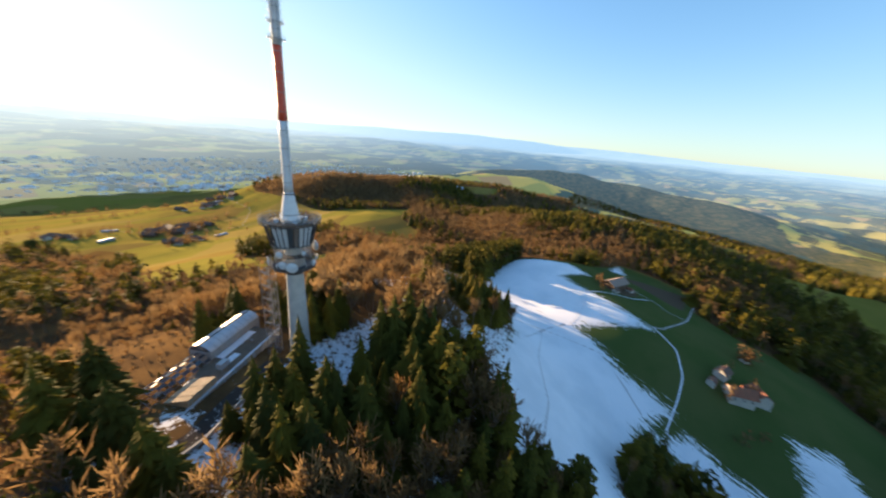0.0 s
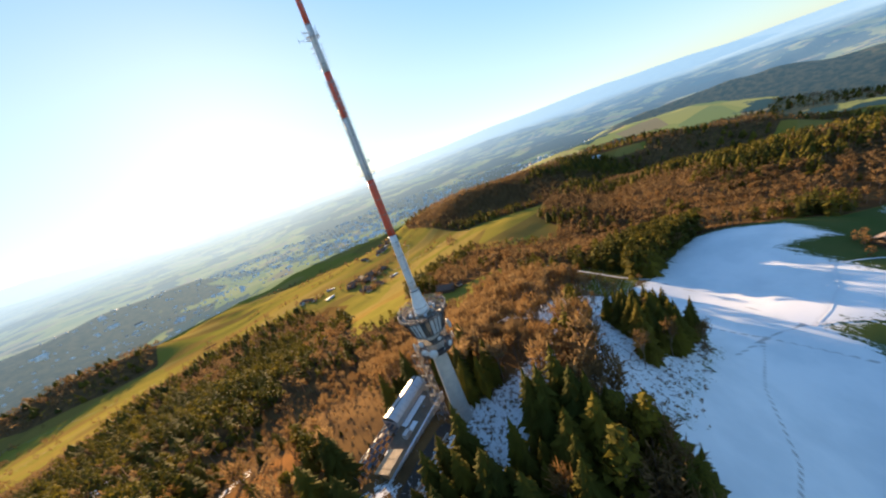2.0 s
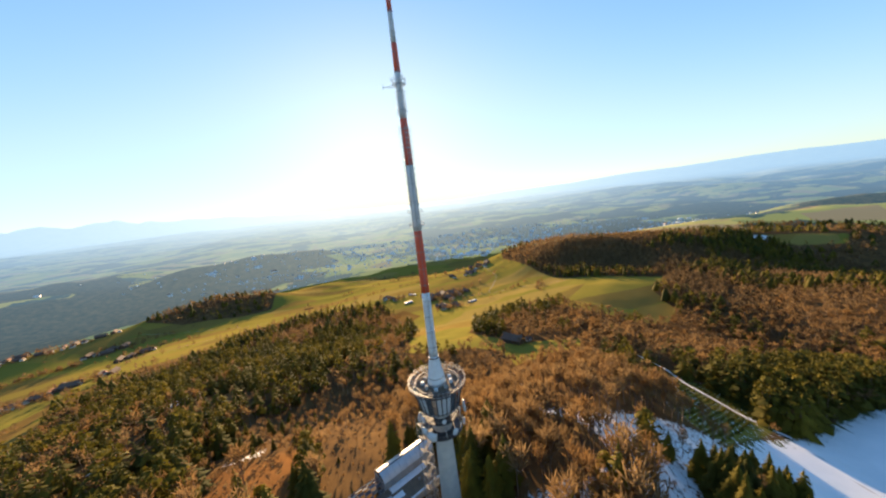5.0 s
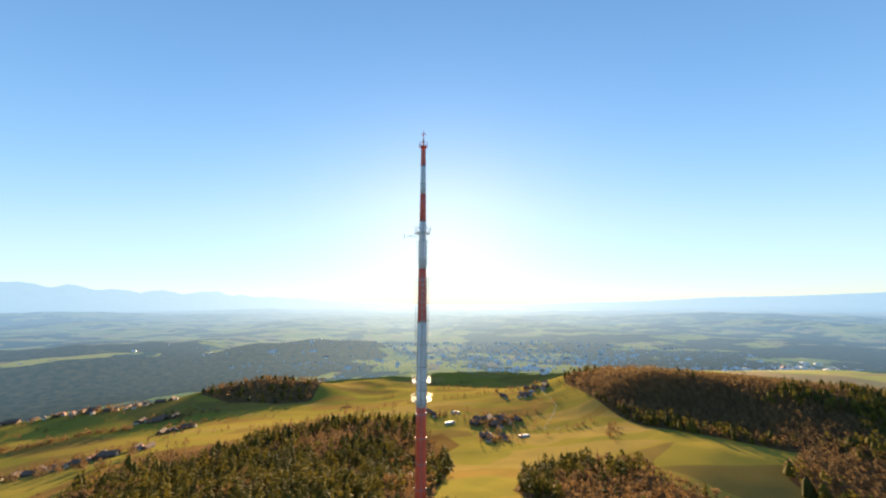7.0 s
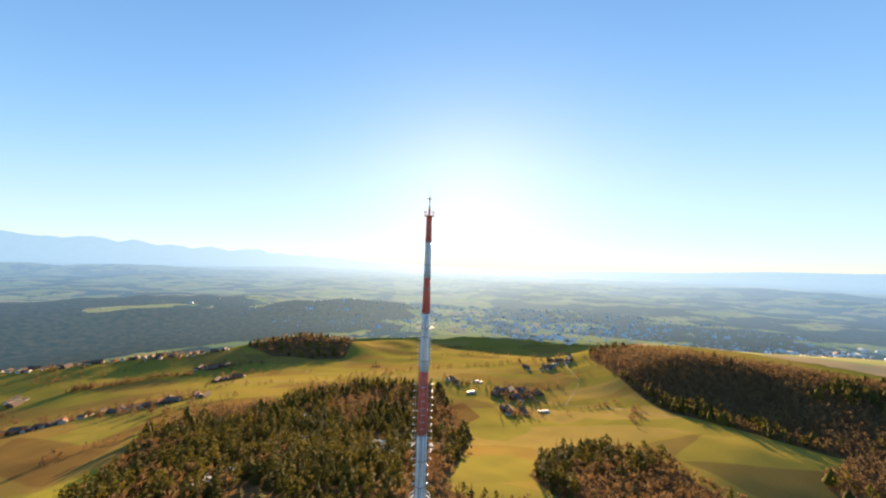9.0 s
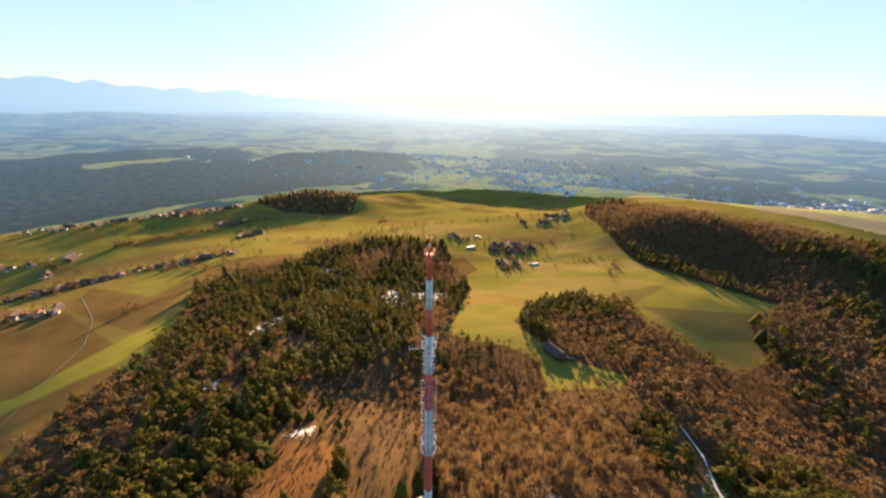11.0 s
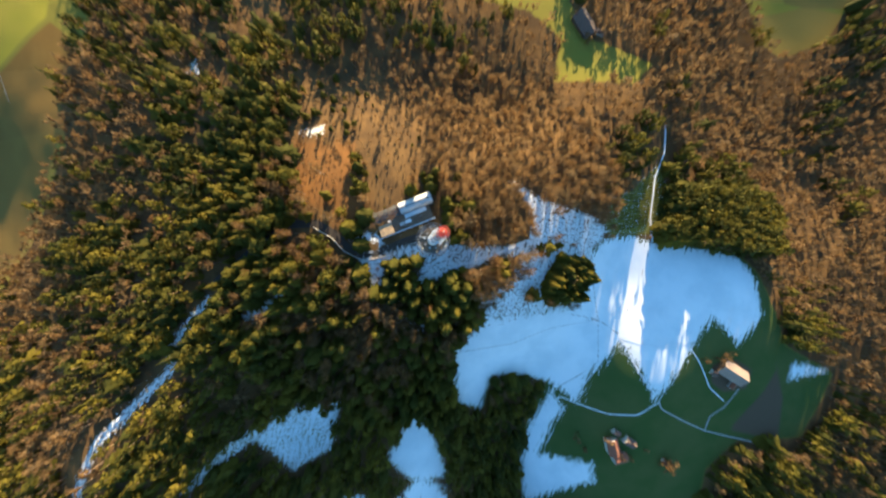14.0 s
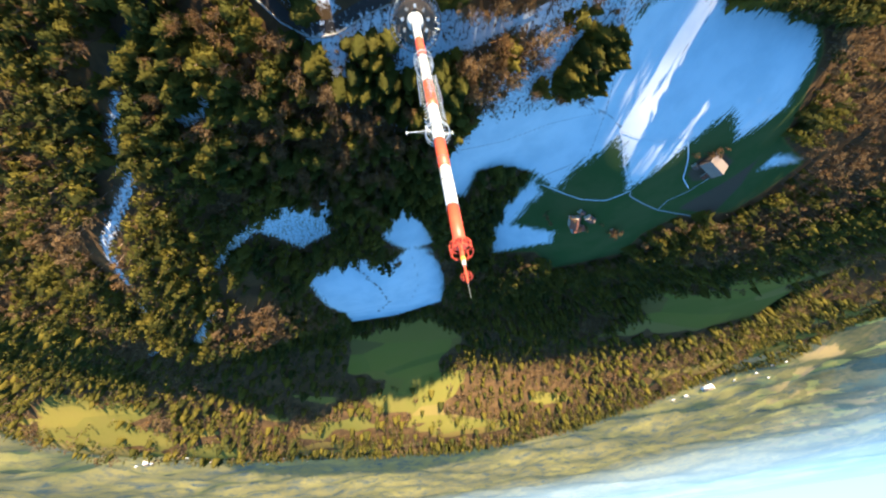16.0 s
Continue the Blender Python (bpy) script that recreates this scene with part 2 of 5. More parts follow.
def ground_at(x, y):
    """The ground's height in the scene."""
    r = np.hypot(x, y) + 1e-6
    k = true_range(r) / r
    z = EYE_LEVEL + (land(x * k, y * k) - EYE_LEVEL) / k
    return z + (108 - z) * np.clip((r - 2700) / (FAR_TO - 2700), 0, 1) ** 3


def inside(x, y, ring):
    """Metres inside (above 0) or outside an outline."""
    pts = np.array(ring, float).reshape(-1, 2)
    near = np.full(np.shape(x), 1e9)
    into = np.zeros(np.shape(x), bool)
    for (ax, ay), (bx, by) in zip(pts, np.roll(pts, -1, 0)):
        near = np.minimum(near, reach(x, y, ax, ay, bx, by))
        cross = ((ay > y) != (by > y)) & (x < (bx - ax) * (y - ay) / (by - ay + 1e-9) + ax)
        into ^= cross
    return np.where(into, near, -near)


def reach(x, y, ax, ay, bx, by):
    dx, dy = bx - ax, by - ay
    t = np.clip(((x - ax) * dx + (y - ay) * dy) / (dx * dx + dy * dy + 1e-9), 0, 1)
    return np.hypot(x - ax - t * dx, y - ay - t * dy)


def along(x, y, line):
    """Metres from a line."""
    pts = np.array(line, float).reshape(-1, 2)
    near = np.full(np.shape(x), 1e9)
    for (ax, ay), (bx, by) in zip(pts[:-1], pts[1:]):
        near = np.minimum(near, reach(x, y, ax, ay, bx, by))
    return near


WOODS = [-700, -420, -560, -200, -400, -20, -337, 74, -349, 140, -320, 184, -377, 304, -441, 394, -442, 500, -337, 560, -278, 697, -134, 772,
         9, 732, 60, 454, 13, 253, 34, 243, 92, 237, 122, 212, 117, 165, 200, 168, 224, 194, 157, 214, 138, 243, 113, 302, 161, 373, 250, 422,
         324, 386, 335, 322, 358, 289, 382, 251, 411, 236, 468, 262, 512, 340, 646, 410, 800, 380, 1000, 200, 1050, -100, 800, -350, 450, -420,
         330, -480, 100, -480, -130, -560, -400, -560]
WOODS_WEST = [505, 960, 490, 800, 478, 650, 480, 568, 540, 470, 600, 400, 760, 330, 950, 250, 1250, 60, 1450, 60, 1480, 350, 1280, 580, 1100, 720,
              960, 860, 800, 1000, 690, 1110, 560, 1090]
WOODS_KNOLL = [-830, 1300, -790, 1190, -640, 1110, -500, 1120, -390, 1190, -400, 1400, -560, 1480, -760, 1420]
WOODS_SLOPE = [1380, 560, 1855, 997, 2100, 640, 2130, 230, 1900, 20, 1640, 20, 1450, 200]
WOODS_NORTH = [2690, 1117, 2884, 520, 2500, 200, 2030, 190, 2050, -103, 2018, -468, 2360, -1077, 3814, -1138, 3950, -103, 3813, 932, 3330, 1402]
WOODS_SOUTH = [-4500, 700, -2700, 250, -2050, 1300, -1500, 1950, -800, 2450, -250, 2700, -900, 3100, -1700, 2950, -2450, 3600, -3300, 3100, -4000, 2250]
WOODS_HILL = [-1800, 2900, -1500, 2780, -1000, 2950, -500, 3120, -300, 3350, -600, 3600, -1100, 3550, -1700, 3300]
WOODS_PLAIN = [1700, 2900, 2300, 2650, 3600, 2500, 4100, 2350, 3900, 2800, 2700, 3050, 1900, 3200]
PASTURES = [[1040, 478, 1090, 500, 1170, 440, 1215, 370, 1150, 345, 1090, 400], [1855, 997, 2290, 1250, 2680, 1000, 2770, 560, 2430, 330, 2130, 230, 2100, 640],
            [1560, -30, 1950, -60, 1950, -260, 1500, -330], [-2900, 2350, -2250, 2900, -2150, 2750, -2750, 2250],
            [-2000, 3050, -1750, 3200, -1650, 3050, -1900, 2950], [-3700, 1500, -3400, 2000, -3250, 1900, -3500, 1400]]
PASTURE_SNOW = [1040, 478, 1090, 500, 1100, 470, 1060, 448]
RIDGE_SNOW = [-2620, 2400, -2440, 2560, -2420, 2545, -2600, 2385]
WOODS_COPSE = [-262, 1090, -240, 1075, -215, 1090, -225, 1115, -255, 1112]
FARMLAND = [20, -90, 33, -162, 63, -175, 69, -132, 133, -148, 119, -204, 114, -269, 123, -309, 181, -289, 232, -338, 325, -301, 317, -241,
            345, -205, 420, -202, 449, -126, 376, -94, 338, -18, 313, 0, 271, 7, 236, 6, 201, 15, 170, 11, 149, -6, 146, -41, 136, -58, 76, -61, 45, -64]
SNOWFIELD = [23, -92, 31, -160, 61, -174, 66, -133, 136, -148, 168, -170, 172, -135, 198, -95, 236, -153, 266, -98, 270, -90, 286, -65, 315, -92,
             340, -60, 330, -19, 313, -2, 273, 4, 237, 5, 202, 14, 170, 10, 151, -6, 149, -42, 136, -57, 76, -61, 45, -64]
SNOW_LOW = [140, -160, 123, -203, 116, -269, 126, -308, 193, -263, 190, -240, 136, -242, 155, -178]
SNOW_SOUTH = [-124, -265, -100, -255, -65, -244, -26, -258, -2, -235, 27, -266, 50, -347, 53, -440, -35, -500, -120, -510, -110, -360]
SNOW_SOUTH_TIP = [-34, -208, -12, -166, 2, -169, 29, -252, -12, -236]
SNOW_GLADE = [-148, -180, -127, -156, -100, -149, -75, -146, -87, -200, -120, -217]
CLEARING = [67, 54, 81, 34, 87, 20, 77, -10, 71, -25, 55, -43, 41, -57, 28, -79, 59, -71, 83, -65, 118, -58, 135, -52, 148, -20, 156, 1, 173, 17, 149, 29, 118, 34, 93, 39]
TOWER_SNOW = [-57, -14, -5, -2, 9, 5, 26, -3, 60, -3, 82, 2, 80, -8, 60, -10, 23, -25, -11, -37, -6, -17, -38, -19, -37, -38, -53, -39]
NURSERY = [166, 14, 172, 47, 200, 60, 232, 90, 238, 60, 225, 16, 205, 16]
GLADES = [[-147, -65, -114, -45, -109, -48, -144, -69], [-192, -210, -166, -181, -139, -164, -139, -174, -165, -191, -190, -213],
          [-304, -395, -256, -321, -206, -258, -243, -322, -299, -399], [-108, 354, -95, 420, 15, 420, 14, 389, -51, 349],
          [-233, 230, -241, 260, -212, 285, -208, 249], [-273, 497, -228, 510, -220, 479, -263, 478], [-202, 400, -181, 405, -175, 385, -193, 381],
          [-217, 136, -210, 147, -205, 136], [-111, 85, -95, 93, -95, 86]]
WEST_TRACK = [-176, -54, -204, -92, -205, -112, -248, -164, -265, -208, -333, -357, -380, -449, -455, -510]
FIELD_TRACK = [237, 130, 237, 102, 225, 74, 222, 32, 226, 9]
FARM_ROAD = [150, -166, 178, -173, 197, -176, 222, -172, 240, -155]
FARM_PATH = [194, -89, 201, -97, 216, -124, 236, -149]
FIR_STAND = [110, -11, 133, -4, 144, -13, 158, -26, 146, -48, 109, -52, 99, -41]
BRACKEN = [-115, 80, -66, 78, -52, 24, -59, 6, -80, 14, -98, 19, -119, 43]
HEAD_PATH = [194, -89, 211, -94, 235, -97, 261, -92]
BARN_PATH = [261, -92, 276, -112, 293, -139, 314, -155]
FARM_LANE = [240, -155, 244, -163, 273, -178, 302, -191, 329, -198, 388, -213]
BARN_LANE = [301, -190, 303, -174, 317, -162, 330, -142]
SLOPE_PATH = [-8, -33, 23, -20, 60, -6, 89, 7, 109, 3, 121, -4]
PLOUGHED = [331, -191, 363, -145, 372, -121, 368, -109, 389, -155, 393, -206]
FARM_YARD = [292, -134, 290, -113, 316, -107, 342, -120, 340, -143, 311, -146]
NORTH_PATCH = [392, -133, 391, -114, 419, -118, 447, -125, 423, -128]
ROAD = [-170, -40, -130, -4, -113, 8, -91, 10, -76, 2, -66, -8, -54, -14, -43, -12, -23, -2, -10, 3]
TILLED = [[-900, -120, -900, 60, -526, 125, -440, 144, -370, 194, -290, 139, -288, 117, -348, 78, -400, -10, -560, -190],
          [-1000, 470, -663, 372, -413, 237, -419, 211, -468, 166, -551, 152, -1000, 60], [-746, 483, -526, 396, -510, 487, -462, 397, -430, 275, -446, 278, -648, 370],
          [-532, 501, -486, 590, -350, 566, -432, 514, -457, 405], [-480, 589, -363, 613, -338, 537, -436, 522], [60, 640, 90, 560, 40, 500, 10, 600]]
MEADOW_STRIP = [-900, 70, -547, 148, -459, 166, -410, 305, -381, 297, -375, 199, -449, 144, -528, 127, -900, 40]
TRAILS = [[226, 9, 213, -42, 194, -80, 194, -89], [-70, -250, -45, -300, -35, -360, -60, -440], [0, -260, 10, -330, -10, -420], [194, -86, 172, -72, 140, -66], [160, -30, 172, -72, 178, -120, 150, -150], [30, -100, 80, -95, 120, -80, 172, -72]]


def woods(x, y):
    """Metres inside the woods, by true place."""
    w = inside(x, y, WOODS)
    for ring in (WOODS_WEST, WOODS_KNOLL, WOODS_COPSE, WOODS_SLOPE, WOODS_NORTH, WOODS_SOUTH, WOODS_HILL, WOODS_PLAIN):
        w = np.maximum(w, inside(x, y, ring))
    r = np.hypot(x, y)
    wild = 260 * (value_noise(x * 0.8, y * 1.25, np.where(y < -420, 190, 420), 21) - 0.61 + 0.235 * (y < -450) + 0.13 * ((x > 700) & (y > -450)))
    wild = np.where(y < -420, np.where(r < 780, wild + 60, wild), np.where(r > np.where((x > 900) & (y < 700), 1350, 2600), wild, -50))
    valley = np.maximum(inside(x, y, [-130, -560, 20, -530, 95, -620, 60, -720, 85, -790, -20, -835, -70, -740, -150, -690]),
                        inside(x, y, [430, -470, 700, -430, 1000, -420, 900, -560, 600, -620]))
    wild = np.minimum(wild, -valley - 85 * (value_noise(x, y, 90, 23, 3) - 0.5))
    # Small bright meadows lie between the woods of the lee hills.
    wild = np.where(y < -760, np.minimum(wild, 150 * (value_noise(x * 0.55, y * 1.1, 95, 27, 3) - 0.385)), wild)
    w = np.maximum(w, wild)
    for ring in (FARMLAND, SNOW_SOUTH, SNOW_SOUTH_TIP, SNOW_GLADE, NURSERY, *GLADES, *PASTURES):
        w = np.minimum(w, -inside(x, y, ring))
    return w


def open_ground(x, y):
    """Metres into the half open ground round the tower, the road and the clearing."""
    o = np.maximum(inside(x, y, CLEARING), inside(x, y, TOWER_SNOW))
    o = np.maximum(o, inside(x, y, [-58, 12, -30, 29, -3, 44, 8, 34, 10, -8, -20, -14, -50, -14]))
    o = np.maximum(o, np.where(x > -72, 7, 5) - along(x, y, ROAD))
    o = np.maximum(o, np.where(y < -120, 9, 7) - along(x, y, WEST_TRACK))
    o = np.maximum(o, 4 - along(x, y, FIELD_TRACK))
    o = np.maximum(o, 2.5 - along(x, y, SLOPE_PATH))
    o = np.minimum(o, -inside(x, y, FIR_STAND))
    return np.maximum(o, 9 - np.hypot(x, y))


def snow_cover(x, y):
    """Metres into lying snow."""
    s = np.maximum(inside(x, y, SNOWFIELD), inside(x, y, SNOW_LOW))
    for ring in (SNOW_SOUTH, SNOW_SOUTH_TIP, PASTURE_SNOW):
        s = np.maximum(s, inside(x, y, ring))
    for ring, most in ((SNOW_GLADE, 2.0), (CLEARING, 2.3), (TOWER_SNOW, 2.0), (NURSERY, -2.2), (NORTH_PATCH, 4.0), ([-66, 4, -43, 3, -39, -4, -62, -3], 2.2), *((g, 1.0) for g in GLADES)):
        s = np.maximum(s, inside(x, y, ring).clip(-99, most))
    s = np.maximum(s, np.where(y < -120, 3.0, 2.6) - along(x, y, WEST_TRACK))
    shady = 1 - ((x - 60) / 150) ** 2 - ((y + 55) / 75) ** 2
    s = np.maximum(s, np.where(shady > 0, -5.0 + 3.2 * shady, -30))
    s = np.minimum(s, along(x, y, ROAD) - 3.4)
    return s


# ---------------------------------------------------------------- ground
def ground_material():
    m, nt, p = shader("land")
    plan = attribute(nt, "plan").outputs["Vector"]
    snow, wood = attribute(nt, "snow").outputs["Fac"], attribute(nt, "wood").outputs["Fac"]
    road, farm = attribute(nt, "road").outputs["Fac"], attribute(nt, "farm").outputs["Fac"]
    turn = node(nt, "Mapping")
    nt.links.new(plan, turn.inputs["Vector"])
    turn.inputs["Rotation"].default_value = (0, 0, 0.5)
    turn.inputs["Scale"].default_value = (1, 3.0, 1)
    warp = node(nt, "TexNoise", Scale=0.004, Detail=2)
    nt.links.new(turn.outputs[0], warp.inputs["Vector"])
    bent = node(nt, "VectorMath")
    bent.operation = "MULTIPLY_ADD"
    nt.links.new(warp.outputs["Color"], bent.inputs[0])
    bent.inputs[1].default_value = (45, 45, 0)
    nt.links.new(turn.outputs[0], bent.inputs[2])
    plots = node(nt, "TexVoronoi", Scale=0.0048)
    nt.links.new(bent.outputs[0], plots.inputs["Vector"])
    tone = node(nt, "SeparateColor")
    nt.links.new(plots.outputs["Color"], tone.inputs[0])
    field = ramp(nt, tone.outputs[0], [(0, (0.215, 0.205, 0.034)), (0.14, (0.31, 0.225, 0.045)), (0.28, (0.165, 0.165, 0.032)), (0.40, (0.25, 0.150, 0.045)),
                                       (0.52, (0.30, 0.250, 0.040)), (0.64, (0.175, 0.105, 0.042)), (0.74, (0.235, 0.215, 0.034)), (0.88, (0.33, 0.235, 0.075))], constant=True)
    field = mix(nt, 0.42, field, mix(nt, smooth(nt, noise_tex(nt, 0.0035, 3, 0.5, plan), 0.35, 0.65), (0.225, 0.195, 0.036), (0.275, 0.205, 0.042)))
    rows = node(nt, "TexWave", Scale=0.05, Distortion=1.5)
    nt.links.new(bent.outputs[0], rows.inputs["Vector"])
    field = mix(nt, calc(nt, "MULTIPLY", calc(nt, "MULTIPLY", rows.outputs["Fac"], tone.outputs[1]), 0.3), field, (0.14, 0.11, 0.03))
    tilled = mix(nt, tone.outputs[2], (0.165, 0.088, 0.028), (0.225, 0.132, 0.040))
    furrow = node(nt, "TexNoise", Scale=0.25, Detail=4)
    nt.links.new(bent.outputs[0], furrow.inputs["Vector"])
    tilled = mix(nt, calc(nt, "MULTIPLY", furrow.outputs["Fac"], 0.4), tilled, (0.13, 0.075, 0.03))
    field = mix(nt, calc(nt, "MULTIPLY", smooth(nt, attribute(nt, "tilled").outputs["Fac"], -2, 2), 0.92), field, tilled)
    field = mix(nt, smooth(nt, attribute(nt, "strip").outputs["Fac"], -2, 2), field, (0.30, 0.265, 0.035))
    blotch = noise_tex(nt, 0.02, 5, 0.6, plan)
    field = mix(nt, smooth(nt, blotch, 0.4, 0.75), field, mix(nt, 0.25, field, (0.31, 0.215, 0.06)))
    grain = noise_tex(nt, 0.9, 5, 0.7, plan)
    field = mix(nt, calc(nt, "MULTIPLY", grain, 0.35), field, (0.09, 0.085, 0.025))
    green = mix(nt, smooth(nt, blotch, 0.35, 0.65), (0.075, 0.108, 0.030), (0.105, 0.122, 0.040))
    green = mix(nt, calc(nt, "MULTIPLY", grain, 0.4), green, (0.05, 0.045, 0.02))
    base = mix(nt, smooth(nt, farm, -3, 3), field, green)
    soil = mix(nt, grain, (0.085, 0.062, 0.042), (0.14, 0.10, 0.065))
    base = mix(nt, smooth(nt, attribute(nt, "soil").outputs["Fac"], -2.5, 2.5), base, soil)
    litter = mix(nt, smooth(nt, noise_tex(nt, 0.05, 5, 0.6, plan), 0.4, 0.62), (0.115, 0.070, 0.033), (0.19, 0.112, 0.044))
    litter = mix(nt, smooth(nt, calc(nt, "ADD", attribute(nt, "bracken").outputs["Fac"], calc(nt, "MULTIPLY", calc(nt, "SUBTRACT", noise_tex(nt, 0.06, 4, 0.6, plan), 0.5), 50)), -6, 8), litter, mix(nt, smooth(nt, blotch, 0.4, 0.6), (0.30, 0.140, 0.042), (0.20, 0.098, 0.034)))
    litter = mix(nt, calc(nt, "MULTIPLY", grain, 0.6), litter, (0.035, 0.028, 0.018))
    rough_edge = calc(nt, "MULTIPLY", calc(nt, "SUBTRACT", noise_tex(nt, 0.09, 5, 0.7, plan), 0.5), 18)
    base = mix(nt, smooth(nt, calc(nt, "ADD", wood, calc(nt, "MULTIPLY", rough_edge, 0.5)), -1.5, 1.5), base, litter)
    base = mix(nt, smooth(nt, road, -0.4, 0.4), base, mix(nt, grain, (0.045, 0.040, 0.037), (0.075, 0.064, 0.055)))
    # Snow thins out in flecks towards its edge, drawn out along the slope's furrows.
    rake = node(nt, "Mapping")
    nt.links.new(plan, rake.inputs["Vector"])
    rake.vector_type = "TEXTURE"
    rake.inputs["Rotation"].default_value = (0, 0, 1.33)
    rake.inputs["Scale"].default_value = (9, 1, 1)
    streak = noise_tex(nt, 0.42, 5, 0.7, rake.outputs[0])
    fleck = noise_tex(nt, 0.42, 6, 0.8, plan)
    ragged = calc(nt, "MULTIPLY", calc(nt, "SUBTRACT", calc(nt, "ADD", calc(nt, "MULTIPLY", streak, 0.28), calc(nt, "MULTIPLY", fleck, 0.72)), 0.5), 40)
    blown = calc(nt, "MULTIPLY", calc(nt, "MULTIPLY", calc(nt, "SUBTRACT", streak, 0.5), smooth(nt, farm, -2, 6)), 26)
    depth = calc(nt, "ADD", calc(nt, "ADD", snow, ragged), blown)
    cover = smooth(nt, depth, -0.6, 1.4)
    drift = mix(nt, smooth(nt, noise_tex(nt, 0.03, 4, 0.6, plan), 0.35, 0.7), (0.82, 0.83, 0.85), (0.70, 0.73, 0.76))
    base = mix(nt, cover, base, drift)
    tread = smooth(nt, calc(nt, "ADD", attribute(nt, "trail").outputs["Fac"], calc(nt, "MULTIPLY", fleck, 0.9)), 1.6, 0.7)
    base = mix(nt, calc(nt, "MULTIPLY", tread, 0.6), base, (0.22, 0.20, 0.18))
    nt.links.new(base, p.inputs["Base Color"])
    p.inputs["Roughness"].default_value = 0.95
    p.inputs["Specular IOR Level"].default_value = 0.0
    b = node(nt, "Bump", Strength=0.35, Distance=0.6)
    nt.links.new(mix(nt, cover, grain, calc(nt, "MULTIPLY", streak, 0.4)), b.inputs["Height"])
    nt.links.new(b.outputs[0], p.inputs["Normal"])
    return m


def sheet(name, x, y, z, rows, cols, material, floats):
    """A closed band of rows and columns round the tower."""
    i = np.arange(rows - 1)[:, None] * cols + np.arange(cols)[None, :]
    j = np.arange(rows - 1)[:, None] * cols + (np.arange(cols)[None, :] + 1) % cols
    faces = np.stack([i, j, j + cols, i + cols], -1).reshape(-1, 4)
    me = mesh_of(name, np.stack([x, y, z], -1).reshape(-1, 3), faces, floats)
    me.materials.append(material)
    me.polygons.foreach_set("use_smooth", np.ones(len(faces), bool))
    return new(name, me)


def mesh_of(name, verts, faces, floats=None, slots=None):
    """A mesh from arrays; faces all have as many corners."""
    me = bpy.data.meshes.new(name)
    n, k = faces.shape
    me.vertices.add(len(verts))
    me.vertices.foreach_set("co", np.ascontiguousarray(verts, np.float32).ravel())
    me.loops.add(n * k)
    me.loops.foreach_set("vertex_index", np.ascontiguousarray(faces, np.int32).ravel())
    me.polygons.add(n)
    me.polygons.foreach_set("loop_start", np.arange(0, n * k, k, dtype=np.int32))
    if slots is not None:
        me.polygons.foreach_set("material_index", slots.astype(np.int32))
    for key, values in (floats or {}).items():
        if np.ndim(values) == 2:
            me.attributes.new(key, "FLOAT_VECTOR", "POINT").data.foreach_set("vector", np.ascontiguousarray(values, np.float32).ravel())
        else:
            me.attributes.new(key, "FLOAT", "POINT").data.foreach_set("value", np.ascontiguousarray(values, np.float32).ravel())
    me.update(calc_edges=True)
    return me


def build_ground():
    cols = 560
    radii = np.concatenate([np.linspace(0.5, 12, 6), 12 * np.exp(np.linspace(0, math.log(1845 / 12), 320)[1:])])
    az = np.linspace(0, 2 * math.pi, cols, endpoint=False)
    r, a = np.meshgrid(radii, az, indexing="ij")
    x, y = r * np.sin(a), r * np.cos(a)
    k = true_range(r) / r
    tx, ty = x * k, y * k
    tilled = np.maximum.reduce([inside(tx, ty, t) for t in TILLED])
    extra = {"strip": inside(tx, ty, MEADOW_STRIP), "bracken": inside(tx, ty, BRACKEN), "soil": np.maximum(inside(tx, ty, PLOUGHED), inside(tx, ty, FARM_YARD) - 1)}
    trail = np.minimum.reduce([along(tx, ty, t) for t in TRAILS])
    floats = {"tilled": np.clip(tilled, -20, 20).ravel(), "trail": np.clip(trail, 0, 20).ravel(), "plan": np.stack([tx, ty, 0 * tx], -1).reshape(-1, 3), "snow": np.clip(snow_cover(tx, ty), -30, 30).ravel(),
              "wood": np.clip(np.minimum(woods(tx, ty), 30), -30, 30).ravel(), "road": np.clip(3.0 - along(tx, ty, ROAD), -9, 9).ravel(),
              "farm": np.clip(np.maximum(inside(tx, ty, FARMLAND), inside(tx, ty, SNOW_SOUTH)), -9, 9).ravel()}
    floats.update({key: np.clip(v, -20, 20).ravel() for key, v in extra.items()})
    z = ground_at(x, y)
    ob = sheet("ground", x, y, z, len(radii), cols, ground_material(), floats)
    tagged(ob, "hilly winter farmland with meadows, woods' floor and snow patches", "ground", kind="structure")


